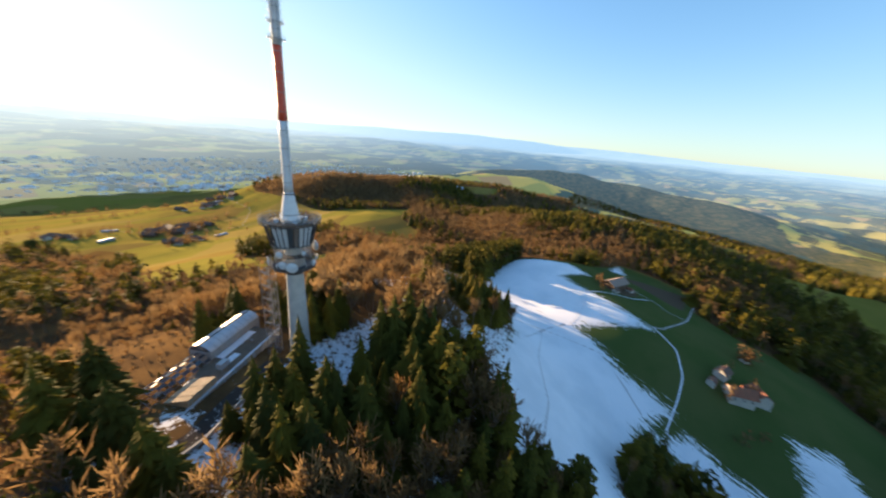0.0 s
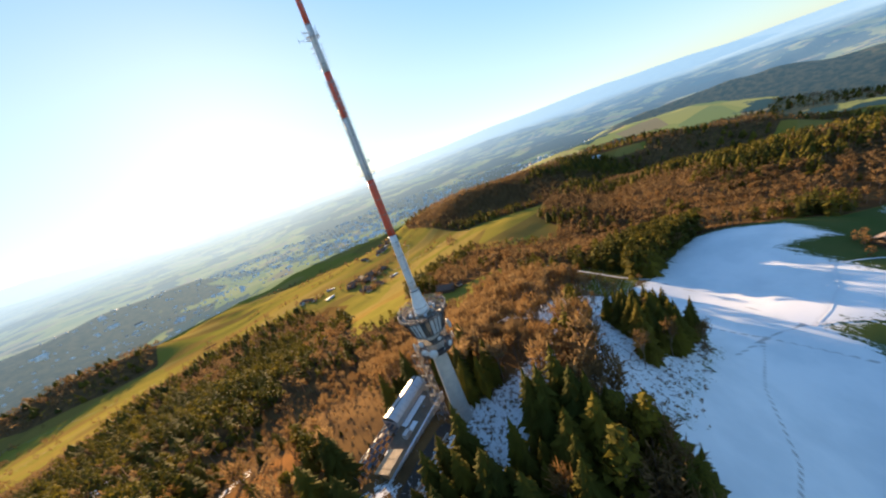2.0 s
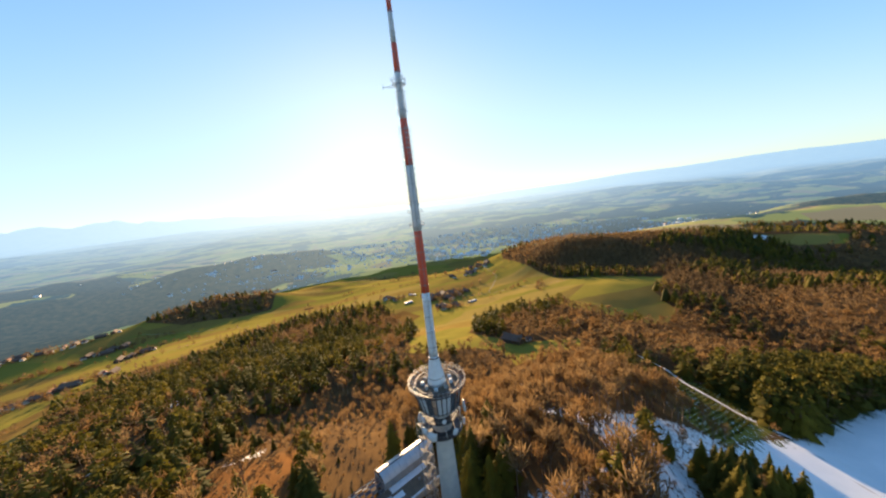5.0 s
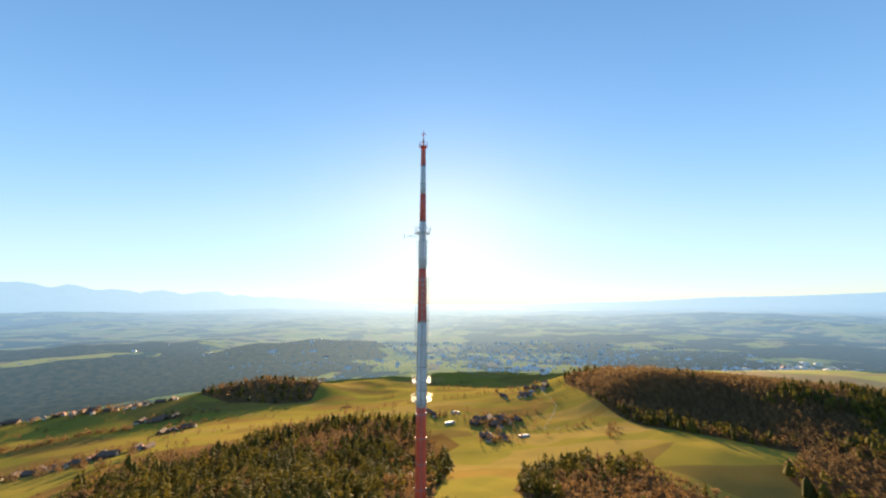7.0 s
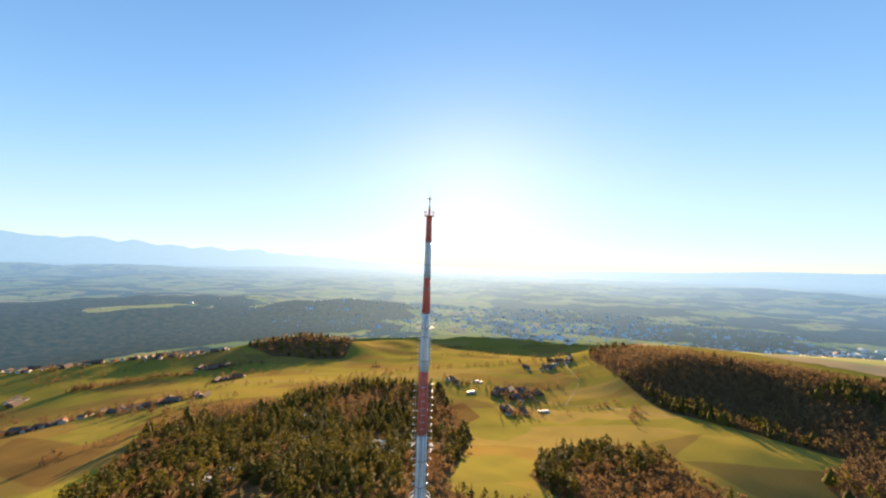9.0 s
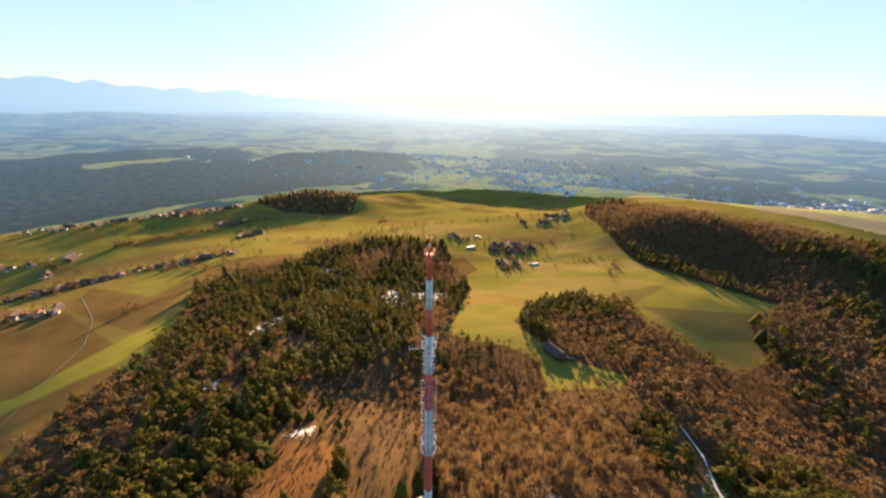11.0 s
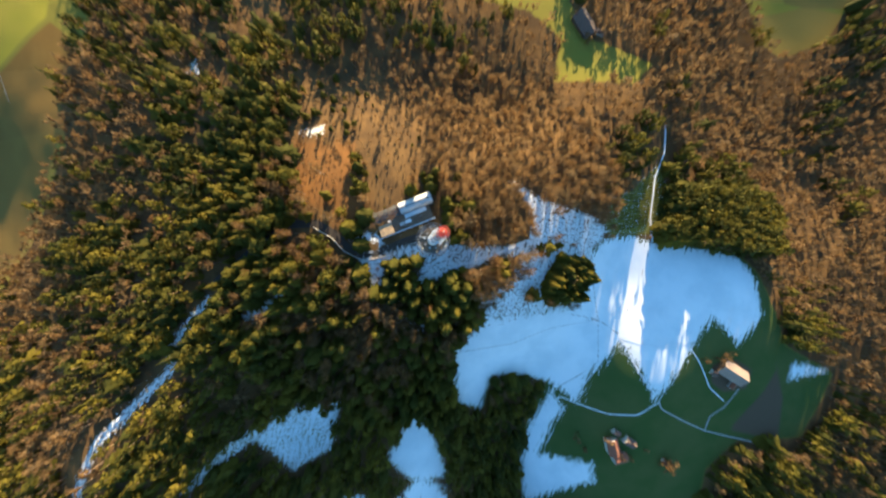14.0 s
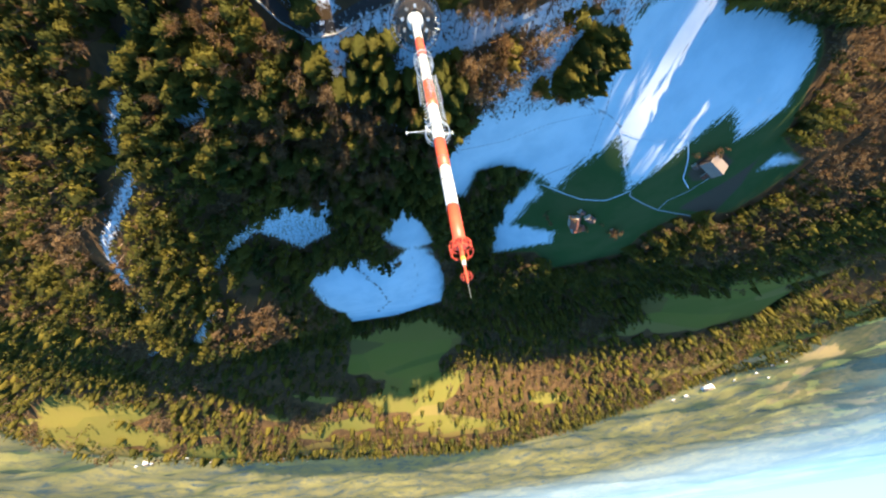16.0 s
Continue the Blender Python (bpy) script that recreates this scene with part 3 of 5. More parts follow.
def distance_material():
    """Far country and mountain chains, with blue haze painted into colour and emission."""
    m, nt, p = shader("far_country")
    plan = attribute(nt, "plan").outputs["Vector"]
    up = attribute(nt, "height").outputs["Fac"]
    patch = noise_tex(nt, 0.0013, 6, 0.62, plan)
    plots = node(nt, "TexVoronoi", Scale=0.0045)
    nt.links.new(plan, plots.inputs["Vector"])
    tone = node(nt, "SeparateColor")
    nt.links.new(plots.outputs["Color"], tone.inputs[0])
    near = ramp(nt, tone.outputs[0], [(0, (0.24, 0.21, 0.05)), (0.3, (0.30, 0.24, 0.06)), (0.55, (0.18, 0.18, 0.05)), (0.8, (0.24, 0.16, 0.07))], constant=True)
    near = mix(nt, smooth(nt, patch, 0.47, 0.45), near, (0.035, 0.055, 0.045))
    near = mix(nt, smooth(nt, calc(nt, "ADD", attribute(nt, "wood").outputs["Fac"], calc(nt, "MULTIPLY", calc(nt, "SUBTRACT", noise_tex(nt, 0.004, 7, 0.7, plan), 0.5), 190)), -4, 8), near, mix(nt, smooth(nt, noise_tex(nt, 0.022, 7, 0.75, plan), 0.38, 0.64), (0.018, 0.030, 0.020), (0.080, 0.066, 0.034)))
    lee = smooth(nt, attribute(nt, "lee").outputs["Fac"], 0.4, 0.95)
    # Haze is painted in: paler towards the sun, thicker with distance.
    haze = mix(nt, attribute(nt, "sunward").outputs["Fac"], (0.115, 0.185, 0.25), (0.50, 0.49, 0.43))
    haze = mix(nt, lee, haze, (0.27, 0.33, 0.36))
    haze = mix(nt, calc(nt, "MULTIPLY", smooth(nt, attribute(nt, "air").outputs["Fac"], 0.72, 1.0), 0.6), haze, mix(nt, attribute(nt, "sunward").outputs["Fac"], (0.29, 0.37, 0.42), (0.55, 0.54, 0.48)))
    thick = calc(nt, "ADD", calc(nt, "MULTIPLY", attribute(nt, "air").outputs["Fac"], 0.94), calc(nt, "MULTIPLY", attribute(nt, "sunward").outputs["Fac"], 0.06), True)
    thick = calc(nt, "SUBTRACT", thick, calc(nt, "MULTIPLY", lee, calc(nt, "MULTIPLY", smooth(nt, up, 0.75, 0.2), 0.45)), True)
    # Away from the sun, woods are painted in dark and sunlit-gold patches.
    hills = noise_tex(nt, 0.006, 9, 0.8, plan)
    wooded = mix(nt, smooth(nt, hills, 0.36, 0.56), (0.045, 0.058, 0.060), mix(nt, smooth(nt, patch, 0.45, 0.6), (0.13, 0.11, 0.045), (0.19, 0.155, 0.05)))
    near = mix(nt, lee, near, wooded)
    near = mix(nt, smooth(nt, attribute(nt, "snow").outputs["Fac"], -2, 14), near, (0.5, 0.55, 0.6))
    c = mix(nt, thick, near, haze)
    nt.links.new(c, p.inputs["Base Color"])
    p.inputs["Roughness"].default_value = 1.0
    p.inputs["Specular IOR Level"].default_value = 0.0
    # The painted land and haze also emit, in place of sunlit air.
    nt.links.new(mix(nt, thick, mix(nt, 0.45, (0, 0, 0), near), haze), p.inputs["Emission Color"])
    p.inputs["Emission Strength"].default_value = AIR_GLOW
    return m


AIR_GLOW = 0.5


def build_distance():
    cols = 620
    radii = np.linspace(1830, 4860, 96)
    az = np.linspace(0, 2 * math.pi, cols, endpoint=False)
    r, a = np.meshgrid(radii, az, indexing="ij")
    x, y = r * np.sin(a), r * np.cos(a)
    k = true_range(r) / r
    z = ground_at(x, y)
    f = (r - FAR_FROM) / (FAR_TO - FAR_FROM)
    deg = np.degrees(np.arctan2(x, y))
    alps = np.exp(-((deg + 55) / 42) ** 2)
    jura = np.exp(-((deg - 62) / 35) ** 2)
    crest = alps * (190 + 120 * value_noise(deg * 30, deg * 0 + 3, 60, 31, 4)) + jura * (105 + 30 * value_noise(deg * 30, deg * 0 + 9, 160, 32, 3))
    crest = crest + 26 * value_noise(deg * 30, deg * 0 + 5, 220, 33, 3)
    rise = np.clip((f - 0.9) / 0.1, 0, 1)
    z = z + 62 * np.exp(-((deg + 56) / 17) ** 4) * (0.8 + 0.4 * value_noise(deg * 30, deg * 0 + 2, 110, 34, 3)) * np.exp(-((f - 0.66) / 0.035) ** 2)
    z = z + 48 * np.exp(-((deg + 22) / 15) ** 4) * (0.7 + 0.5 * value_noise(deg * 30, deg * 0 + 4, 120, 35, 3)) * np.exp(-((f - 0.74) / 0.03) ** 2)
    z = z + 38 * np.exp(-((deg - 48) / 14) ** 4) * (0.6 + 0.6 * value_noise(deg * 30, deg * 0 + 6, 130, 36, 3)) * np.exp(-((f - 0.6) / 0.04) ** 2)
    z = z + crest * rise ** 1.4
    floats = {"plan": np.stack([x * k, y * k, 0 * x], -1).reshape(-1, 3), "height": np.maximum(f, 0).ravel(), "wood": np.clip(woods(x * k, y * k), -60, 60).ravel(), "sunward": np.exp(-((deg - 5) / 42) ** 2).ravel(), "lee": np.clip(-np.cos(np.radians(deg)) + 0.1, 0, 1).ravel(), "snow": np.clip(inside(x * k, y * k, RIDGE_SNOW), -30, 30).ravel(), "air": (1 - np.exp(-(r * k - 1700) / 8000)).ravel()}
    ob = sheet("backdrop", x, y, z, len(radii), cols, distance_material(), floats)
    tagged(ob, "hazy blue plain and mountain chains on the horizon", "distance", kind="structure")


LANES = [[20, 860, 120, 780, 210, 705, 300, 655, 420, 590, 470, 545], [120, 780, -60, 840, -280, 900, -520, 1000, -760, 1100],
         [-1000, 520, -860, 560, -760, 620, -620, 720, -420, 800], [-700, 430, -560, 330, -480, 250, -420, 120], [300, 655, 400, 800, 430, 1000, 600, 1200]]


def build_lane(line, half=1.1, surface=None, label="narrow pale gravel lane through the meadows", lift=0.4):
    """A lane or beaten path laid on the ground."""
    pts = np.array(line, float).reshape(-1, 2)
    t = np.linspace(0, len(pts) - 1, 20 * len(pts))
    x, y = np.interp(t, np.arange(len(pts)), pts[:, 0]), np.interp(t, np.arange(len(pts)), pts[:, 1])
    for _ in range(6):
        x[1:-1], y[1:-1] = (x[:-2] + x[2:] + 2 * x[1:-1]) / 4, (y[:-2] + y[2:] + 2 * y[1:-1]) / 4
    dx, dy = np.gradient(x), np.gradient(y)
    n = np.hypot(dx, dy)
    sx, sy = -dy / n * half, dx / n * half
    lx, ly, rx, ry = x + sx, y + sy, x - sx, y - sy
    verts = np.concatenate([np.stack([lx, ly, ground_at(lx, ly) + lift], -1), np.stack([rx, ry, ground_at(rx, ry) + lift], -1)])
    m = len(x)
    i = np.arange(m - 1)
    me = mesh_of("lane", verts, np.stack([i, i + m, i + m + 1, i + 1], -1))
    me.materials.append(surface or gravel)
    tagged(new("road" if surface is None else "path", me), label, "road" if surface is None else "path", kind="structure")


build_ground()
build_distance()
for lane in LANES:
    build_lane(lane, 0.5)

for line, half in ((FIELD_TRACK, 0.9), (FARM_ROAD, 0.6), (FARM_PATH, 0.55), (HEAD_PATH, 0.55), (BARN_PATH, 0.55), (SLOPE_PATH, 1.2)):
    build_lane(line, half, snow_plain, "snow-covered field path trodden smooth", 0.3)
for line in (FARM_LANE, BARN_LANE):
    build_lane(line, 0.75, grey_render, "grey farm lane cleared of snow", 0.3)


# ---------------------------------------------------------------- helpers for things
def part(name, bm, material, parent=None, label="", at=None, sharp=True):
    """One bmesh as one mesh object, under a thing or a part."""
    me = bpy.data.meshes.new(name)
    bm.to_mesh(me)
    bm.free()
    for mat in material if isinstance(material, (list, tuple)) else (material,):
        me.materials.append(mat)
    if not sharp:
        me.polygons.foreach_set("use_smooth", np.ones(len(me.polygons), bool))
    return hang(name, me, parent, label, at)


def hang(name, me, parent=None, label="", at=None):
    ob = new(name, me)
    if parent is not None:
        ob.parent = parent
    if at is not None:
        ob.matrix_basis = at
    if label:
        ob["label"] = label
    return ob


def thing(name, label, category, at=None, group="", kind=""):
    ob = new(name)
    ob.empty_display_size = 0.5
    if at is not None:
        ob.matrix_basis = at
    return tagged(ob, label, category, group, kind)


def box(bm, x0, y0, z0, x1, y1, z1, m=None):
    v = [bm.verts.new((x, y, z)) for z in (z0, z1) for y in (y0, y1) for x in (x0, x1)]
    if m is not None:
        for w in v:
            w.co = m @ w.co
    for f in ((0, 2, 3, 1), (4, 5, 7, 6), (0, 1, 5, 4), (2, 6, 7, 3), (0, 4, 6, 2), (1, 3, 7, 5)):
        bm.faces.new([v[i] for i in f])
    return v


def block(x0, y0, z0, x1, y1, z1, edge=0.0):
    bm = bmesh.new()
    box(bm, x0, y0, z0, x1, y1, z1)
    if edge:
        bmesh.ops.bevel(bm, geom=bm.edges[:], offset=edge, segments=1, affect="EDGES")
    return bm


def turned(profile, sides=32, closed=False):
    """A body of revolution from (radius, height) pairs."""
    bm = bmesh.new()
    lathe(bm, profile, sides, closed)
    return bm


def lathe(bm, profile, sides=32, closed=False, centre=(0, 0)):
    rings = []
    for r, z in profile:
        rings.append([bm.verts.new((centre[0] + r * math.cos(2 * math.pi * k / sides), centre[1] + r * math.sin(2 * math.pi * k / sides), z)) for k in range(sides)])
    pairs = list(zip(rings, rings[1:])) + ([(rings[-1], rings[0])] if closed else [])
    for a, b in pairs:
        for k in range(sides):
            bm.faces.new((a[k], a[(k + 1) % sides], b[(k + 1) % sides], b[k]))
    if not closed:
        bm.faces.new(rings[-1])
        bm.faces.new(rings[0][::-1])


def hoop(radius, z, thick, tall, sides=36):
    """A flat ring with an inner and an outer face."""
    return turned([(radius - thick, z), (radius, z), (radius, z + tall), (radius - thick, z + tall)], sides, True)


def rod(bm, a, b, r, sides=6, r2=None):
    """A round bar from a to b."""
    a, b = Vector(a), Vector(b)
    d = b - a
    q = d.to_track_quat("Z", "Y")
    ends = []
    for p, rr in ((a, r), (b, r if r2 is None else r2)):
        ends.append([bm.verts.new(p + q @ Vector((rr * math.cos(2 * math.pi * k / sides), rr * math.sin(2 * math.pi * k / sides), 0))) for k in range(sides)])
    for k in range(sides):
        bm.faces.new((ends[0][k], ends[0][(k + 1) % sides], ends[1][(k + 1) % sides], ends[1][k]))
    bm.faces.new(ends[1])
    bm.faces.new(ends[0][::-1])


def bar(name, a, b, r, material, parent, label="", sides=6):
    bm = bmesh.new()
    rod(bm, a, b, r, sides)
    return part(name, bm, material, parent, label)


def on_circle(r, k, n, z=0.0, off=0.0):
    a = 2 * math.pi * (k + off) / n
    return Vector((r * math.cos(a), r * math.sin(a), z))


# ---------------------------------------------------------------- the transmission tower
tower = thing("transmission_tower", "tall concrete transmission tower with red and white mast", "tower")
FOOT = -4.0


def mast_radius(z):
    return float(np.interp(z, [62, 72, 95, 116, 152, 175, 189.5], [1.8, 1.55, 1.42, 1.34, 1.12, 0.85, 0.70]))


def build_shaft():
    part("shaft", turned([(4.4, FOOT), (4.05, 0), (3.2, 36), (3.0, 64)], 40), concrete, tower, "pale concrete shaft with faint lift joints", sharp=False)
    for z in np.arange(4, 36, 4.0):
        r = float(np.interp(z, [0, 36], [4.05, 3.2])) + 0.02
        part("pour_joint", hoop(r, z, 0.06, 0.09, 40), grey_render, tower)


def railing(radius, z, posts, material=galvanised, high=1.1):
    for k in range(posts):
        p = on_circle(radius, k, posts, z)
        bar("railing_post", p, p + Vector((0, 0, high)), 0.04, material, tower, sides=4)
    for h in (high, high * 0.55):
        part("handrail", hoop(radius + 0.03, z + h, 0.07, 0.07), material, tower)


def deck(name, radius, inner, z, thick, material, label):
    part(name, turned([(inner, z), (radius, z), (radius, z + thick), (inner, z + thick)], 48, True), material, tower, label)


def build_lower_decks():
    part("deck_bracket_cone", turned([(3.2, 40.6), (6.6, 43.4), (3.15, 43.4)], 32, True), dark_steel, tower)
    part("deck_mesh_band", hoop(7.55, 43.85, 0.05, 0.8, 48), dark_steel, tower, "dark mesh band under the handrail")
    deck("aerial_deck", 7.6, 2.9, 43.4, 0.4, dark_steel, "round steel deck that carries the dishes")
    railing(7.5, 43.8, 32)
    for k in range(12):
        bm = bmesh.new()
        rod(bm, on_circle(7.2, k, 12, 43.5), on_circle(6.2, k, 12, 48.5), 0.09, 6)
        rod(bm, on_circle(7.2, k, 12, 43.4), on_circle(3.1, k, 12, 41.2), 0.09, 6)
        part("deck_strut", bm, galvanised, tower)
    deck("upper_aerial_deck", 6.4, 2.9, 48.4, 0.3, dark_steel, "narrow upper deck of dark steel grating")
    railing(6.3, 48.7, 28)
    for k in range(16):
        bar("hanger", on_circle(6.2, k, 16, 48.6), on_circle(6.6, k, 16, 52.6), 0.07, galvanised, tower)
    part("equipment_core", turned([(3.9, 43.8), (3.9, 48.4)], 12), grey_render, tower, "grey equipment room round the shaft")


def dish(angle, z, radius, out, tilt=0.0):
    """A parabolic dish on a bracket, looking outwards."""
    at = Matrix.Rotation(angle, 4, "Z") @ pose(out, 0, z, 0, 90 - tilt, 0)
    steps = [(0.001, 0.0)] + [(radius * s, radius * 0.24 * s * s) for s in (0.35, 0.65, 0.85, 1.0)]
    prof = steps + [(radius * 1.03, radius * 0.42), (radius * 1.0, radius * 0.46), (0.001, radius * 0.50)]
    d = part("dish", turned(prof, 24), dish_white, tower, "pale round microwave dish", at, sharp=False)
    bm = bmesh.new()
    rod(bm, (0, 0, 0.02), (0, 0, -0.7), 0.12, 8)
    rod(bm, (-0.25, 0, -0.7), (2.2, 0, -0.7), 0.07, 8)
    part("bracket", bm, galvanised, d)
    part("rim", hoop(radius * 1.05, radius * 0.36, 0.06, 0.1, 24), galvanised, d)


def build_dishes():
    for a, z, r, out in ((-8, 49.8, 1.75, 8.0), (-128, 46.0, 1.55, 7.9), (-150, 46.8, 1.2, 7.7), (-70, 46.0, 1.0, 7.7), (-28, 46.0, 1.1, 7.8),
                         (48, 46.2, 1.3, 7.8), (95, 45.6, 1.0, 7.7), (150, 46.2, 1.45, 7.8), (200, 50.2, 1.1, 6.9), (-95, 50.4, 0.7, 6.7), (20, 46.5, 0.8, 7.7)):
        dish(radians(a), z, r * 1.2, out + 0.2)
    for k in range(14):
        p = on_circle(7.75, k, 14, 44.2, 0.37)
        bm = bmesh.new()
        rod(bm, p, p + Vector((0, 0, 2.6 + 0.8 * (k % 3))), 0.05, 6)
        box(bm, -0.12, -0.09, 1.1, 0.12, 0.09, 2.5, Matrix.Translation(p) @ Matrix.Rotation(2 * math.pi * k / 14, 4, "Z"))
        part("panel_aerial", bm, dish_white, tower)


def build_drum():
    top, low, n = 8.9, 7.0, 30
    part("drum_floor", turned([(2.9, 52.4), (low + 0.2, 52.4), (low + 0.2, 52.9), (2.9, 52.9)], 40, True), grey_render, tower)
    part("drum_roof", turned([(2.9, 60.6), (7.7, 60.6), (7.7, 61.1), (2.9, 61.1)], 40, True), brown_gravel, tower)
    for k in range(n):
        a, b = on_circle(low, k, n, 52.9), on_circle(low, k + 1, n, 52.9)
        c, d = on_circle(top, k + 1, n, 60.6), on_circle(top, k, n, 60.6)
        bm = bmesh.new()
        vs = [bm.verts.new(v) for v in (a, b, c, d)] + [bm.verts.new(v * 0.985 + Vector((0, 0, v.z * 0.015))) for v in (a, b, c, d)]
        for f in ((0, 1, 2, 3), (7, 6, 5, 4), (0, 4, 5, 1), (1, 5, 6, 2), (2, 6, 7, 3), (3, 7, 4, 0)):
            bm.faces.new([vs[i] for i in f])
        if k % 5:
            pale = k % 5 < 4
            part("cladding_panel", bm, dish_white if pale else window_glass, tower, "" if pale else "dark glazed panel")
        else:
            bm.free()
        bm = bmesh.new()
        rod(bm, on_circle(low + 0.12, k, n, 52.5), on_circle(top + 0.15, k, n, 61.0), 0.19, 6)
        part("drum_rib", bm, dark_steel, tower)
    for z, r in ((53.0, 7.05), (60.4, 8.85)):
        part("drum_girt", hoop(r + 0.1, z, 0.12, 0.16, n), dark_steel, tower)
    # The open lattice ring round the roof.
    for r, z, w in ((10.4, 62.0, 0.34), (8.0, 61.7, 0.3), (10.4, 61.1, 0.16)):
        part("lattice_ring", hoop(r, z, w, 0.24, 60), dark_steel, tower)
    for k in range(32):
        bm = bmesh.new()
        rod(bm, on_circle(7.4, k, 32, 61.3), on_circle(10.3, k, 32, 62.1), 0.17, 5)
        rod(bm, on_circle(8.8, k, 32, 60.7), on_circle(10.3, k, 32, 61.2), 0.07, 5)
        rod(bm, on_circle(10.35, k, 32, 61.1), on_circle(10.35, k, 32, 63.0), 0.06, 5)
        part("lattice_spoke", bm, galvanised, tower)
    part("top_handrail", hoop(10.42, 63.0, 0.09, 0.09, 60), galvanised, tower)
    for k in range(9):
        p = on_circle(5.2, k, 9, 61.1, 0.3)
        bm = bmesh.new()
        box(bm, -0.6, -0.45, 0, 0.6, 0.45, 0.9 + 0.3 * (k % 3), Matrix.Translation(p) @ Matrix.Rotation(k * 0.9, 4, "Z"))
        part("roof_unit", bm, grey_render if k % 2 else dish_white, tower)
    part("mast_cone", turned([(3.4, 61.1), (3.2, 62.4), (1.75, 71.0), (1.6, 71.6)], 32), white_paint, tower, "white cone at the mast's foot", sharp=False)
    part("mast_collar", hoop(1.95, 70.9, 0.35, 0.35, 32), dark_steel, tower)


def build_mast():
    bands = [(71.5, 95.1, white_paint), (95.1, 116.6, red_paint), (116.6, 138.0, white_paint), (138.0, 152.4, red_paint), (152.4, 166.0, white_paint),
             (166.0, 174.5, red_paint), (174.5, 183.1, white_paint), (183.1, 189.5, red_paint)]
    for a, b, paint in bands:
        n = max(2, round((b - a) / 3.4))
        prof = []
        for k in range(n + 1):
            z = a + (b - a) * k / n
            prof.append((mast_radius(z), z))
        part("mast_section", turned(prof, 24), paint, tower, "red mast section" if paint is red_paint else "white mast section", sharp=False)
    for z in np.arange(75, 189, 5.7):
        part("flange", hoop(mast_radius(z) + 0.07, float(z), 0.14, 0.16, 24), galvanised, tower)
    bm = bmesh.new()
    for side in (-0.22, 0.22):
        rod(bm, (side, -mast_radius(72) - 0.25, 72), (side, -mast_radius(188) - 0.25, 188), 0.035, 4)
    for z in np.arange(72.4, 188, 0.9):
        y = -mast_radius(z) - 0.25
        rod(bm, (-0.22, y, z), (0.22, y, z), 0.025, 4)
    part("ladder", bm, galvanised, tower, "steel climbing ladder up the mast")


def ring_platform(z, radius, spokes, tall=0.0):
    part("platform_ring", hoop(radius, z, 0.22, 0.14, 32), dish_white, tower, "pale ring platform round the mast")
    part("platform_inner_ring", hoop(radius * 0.72, z, 0.1, 0.1, 28), galvanised, tower)
    for k in range(spokes):
        bar("platform_spoke", on_circle(mast_radius(z), k, spokes, z + 0.06), on_circle(radius - 0.1, k, spokes, z + 0.06), 0.06, galvanised, tower)
    part("platform_handrail", hoop(radius, z + 1.05, 0.07, 0.07, 32), dish_white, tower)
    for k in range(spokes * 2):
        bar("platform_post", on_circle(radius - 0.04, k, spokes * 2, z), on_circle(radius - 0.04, k, spokes * 2, z + 1.05), 0.035, galvanised, tower, sides=4)


def dipole_column(angle, z0, z1, step, out):
    """A column of short dipoles on a stand-off pole."""
    d = Vector((math.cos(angle), math.sin(angle), 0))
    side = Vector((-d.y, d.x, 0))
    pole = bar("dipole_pole", d * out + Vector((0, 0, z0)), d * out + Vector((0, 0, z1)), 0.05, galvanised, tower)
    for z in np.arange(z0 + step / 2, z1, step):
        bm = bmesh.new()
        r = mast_radius(z)
        rod(bm, d * r + Vector((0, 0, z)), d * (out + 0.45) + Vector((0, 0, z)), 0.05, 5)
        rod(bm, d * (out + 0.45) - side * 0.55 + Vector((0, 0, z)), d * (out + 0.45) + side * 0.55 + Vector((0, 0, z)), 0.06, 5)
        part("dipole", bm, dish_white, pole)


def build_aerials():
    ring_platform(118.2, 2.6, 8)
    ring_platform(122.6, 2.45, 8)
    ring_platform(162.6, 2.1, 8)
    for k in range(4):
        dipole_column(k * math.pi / 2 + 0.05, 131.5, 150.5, 1.55, 1.75)
        dipole_column(k * math.pi / 2 + 0.8, 153.4, 160.6, 1.5, 1.55)
        dipole_column(k * math.pi / 2 + 0.8, 124.5, 131.0, 2.1, 1.75)
    for a, z, length in ((math.pi + 0.12, 161.6, 5.2), (0.35, 164.4, 2.4), (2.5, 164.6, 2.6), (-1.2, 164.2, 2.4)):
        d = Vector((math.cos(a), math.sin(a), 0))
        arm = bar("outrigger_arm", d * 0.8 + Vector((0, 0, z)), d * length + Vector((0, 0, z)), 0.07, dish_white, tower, "thin outrigger arm with a small aerial")
        bar("arm_brace", d * 0.8 + Vector((0, 0, z + 1.6)), d * length * 0.8 + Vector((0, 0, z)), 0.04, galvanised, arm)
        bar("arm_aerial", d * length + Vector((0, 0, z - 0.6)), d * length + Vector((0, 0, z + 0.7)), 0.09, dish_white, arm)
    # Cables down the mast in the white sections.
    for k in range(7):
        a = k * 0.9
        r0, r1 = mast_radius(118) + 0.08, mast_radius(150) + 0.08
        bar("feeder_cable", (r0 * math.cos(a), r0 * math.sin(a), 117), (r1 * math.cos(a), r1 * math.sin(a), 150), 0.07, galvanised, tower)


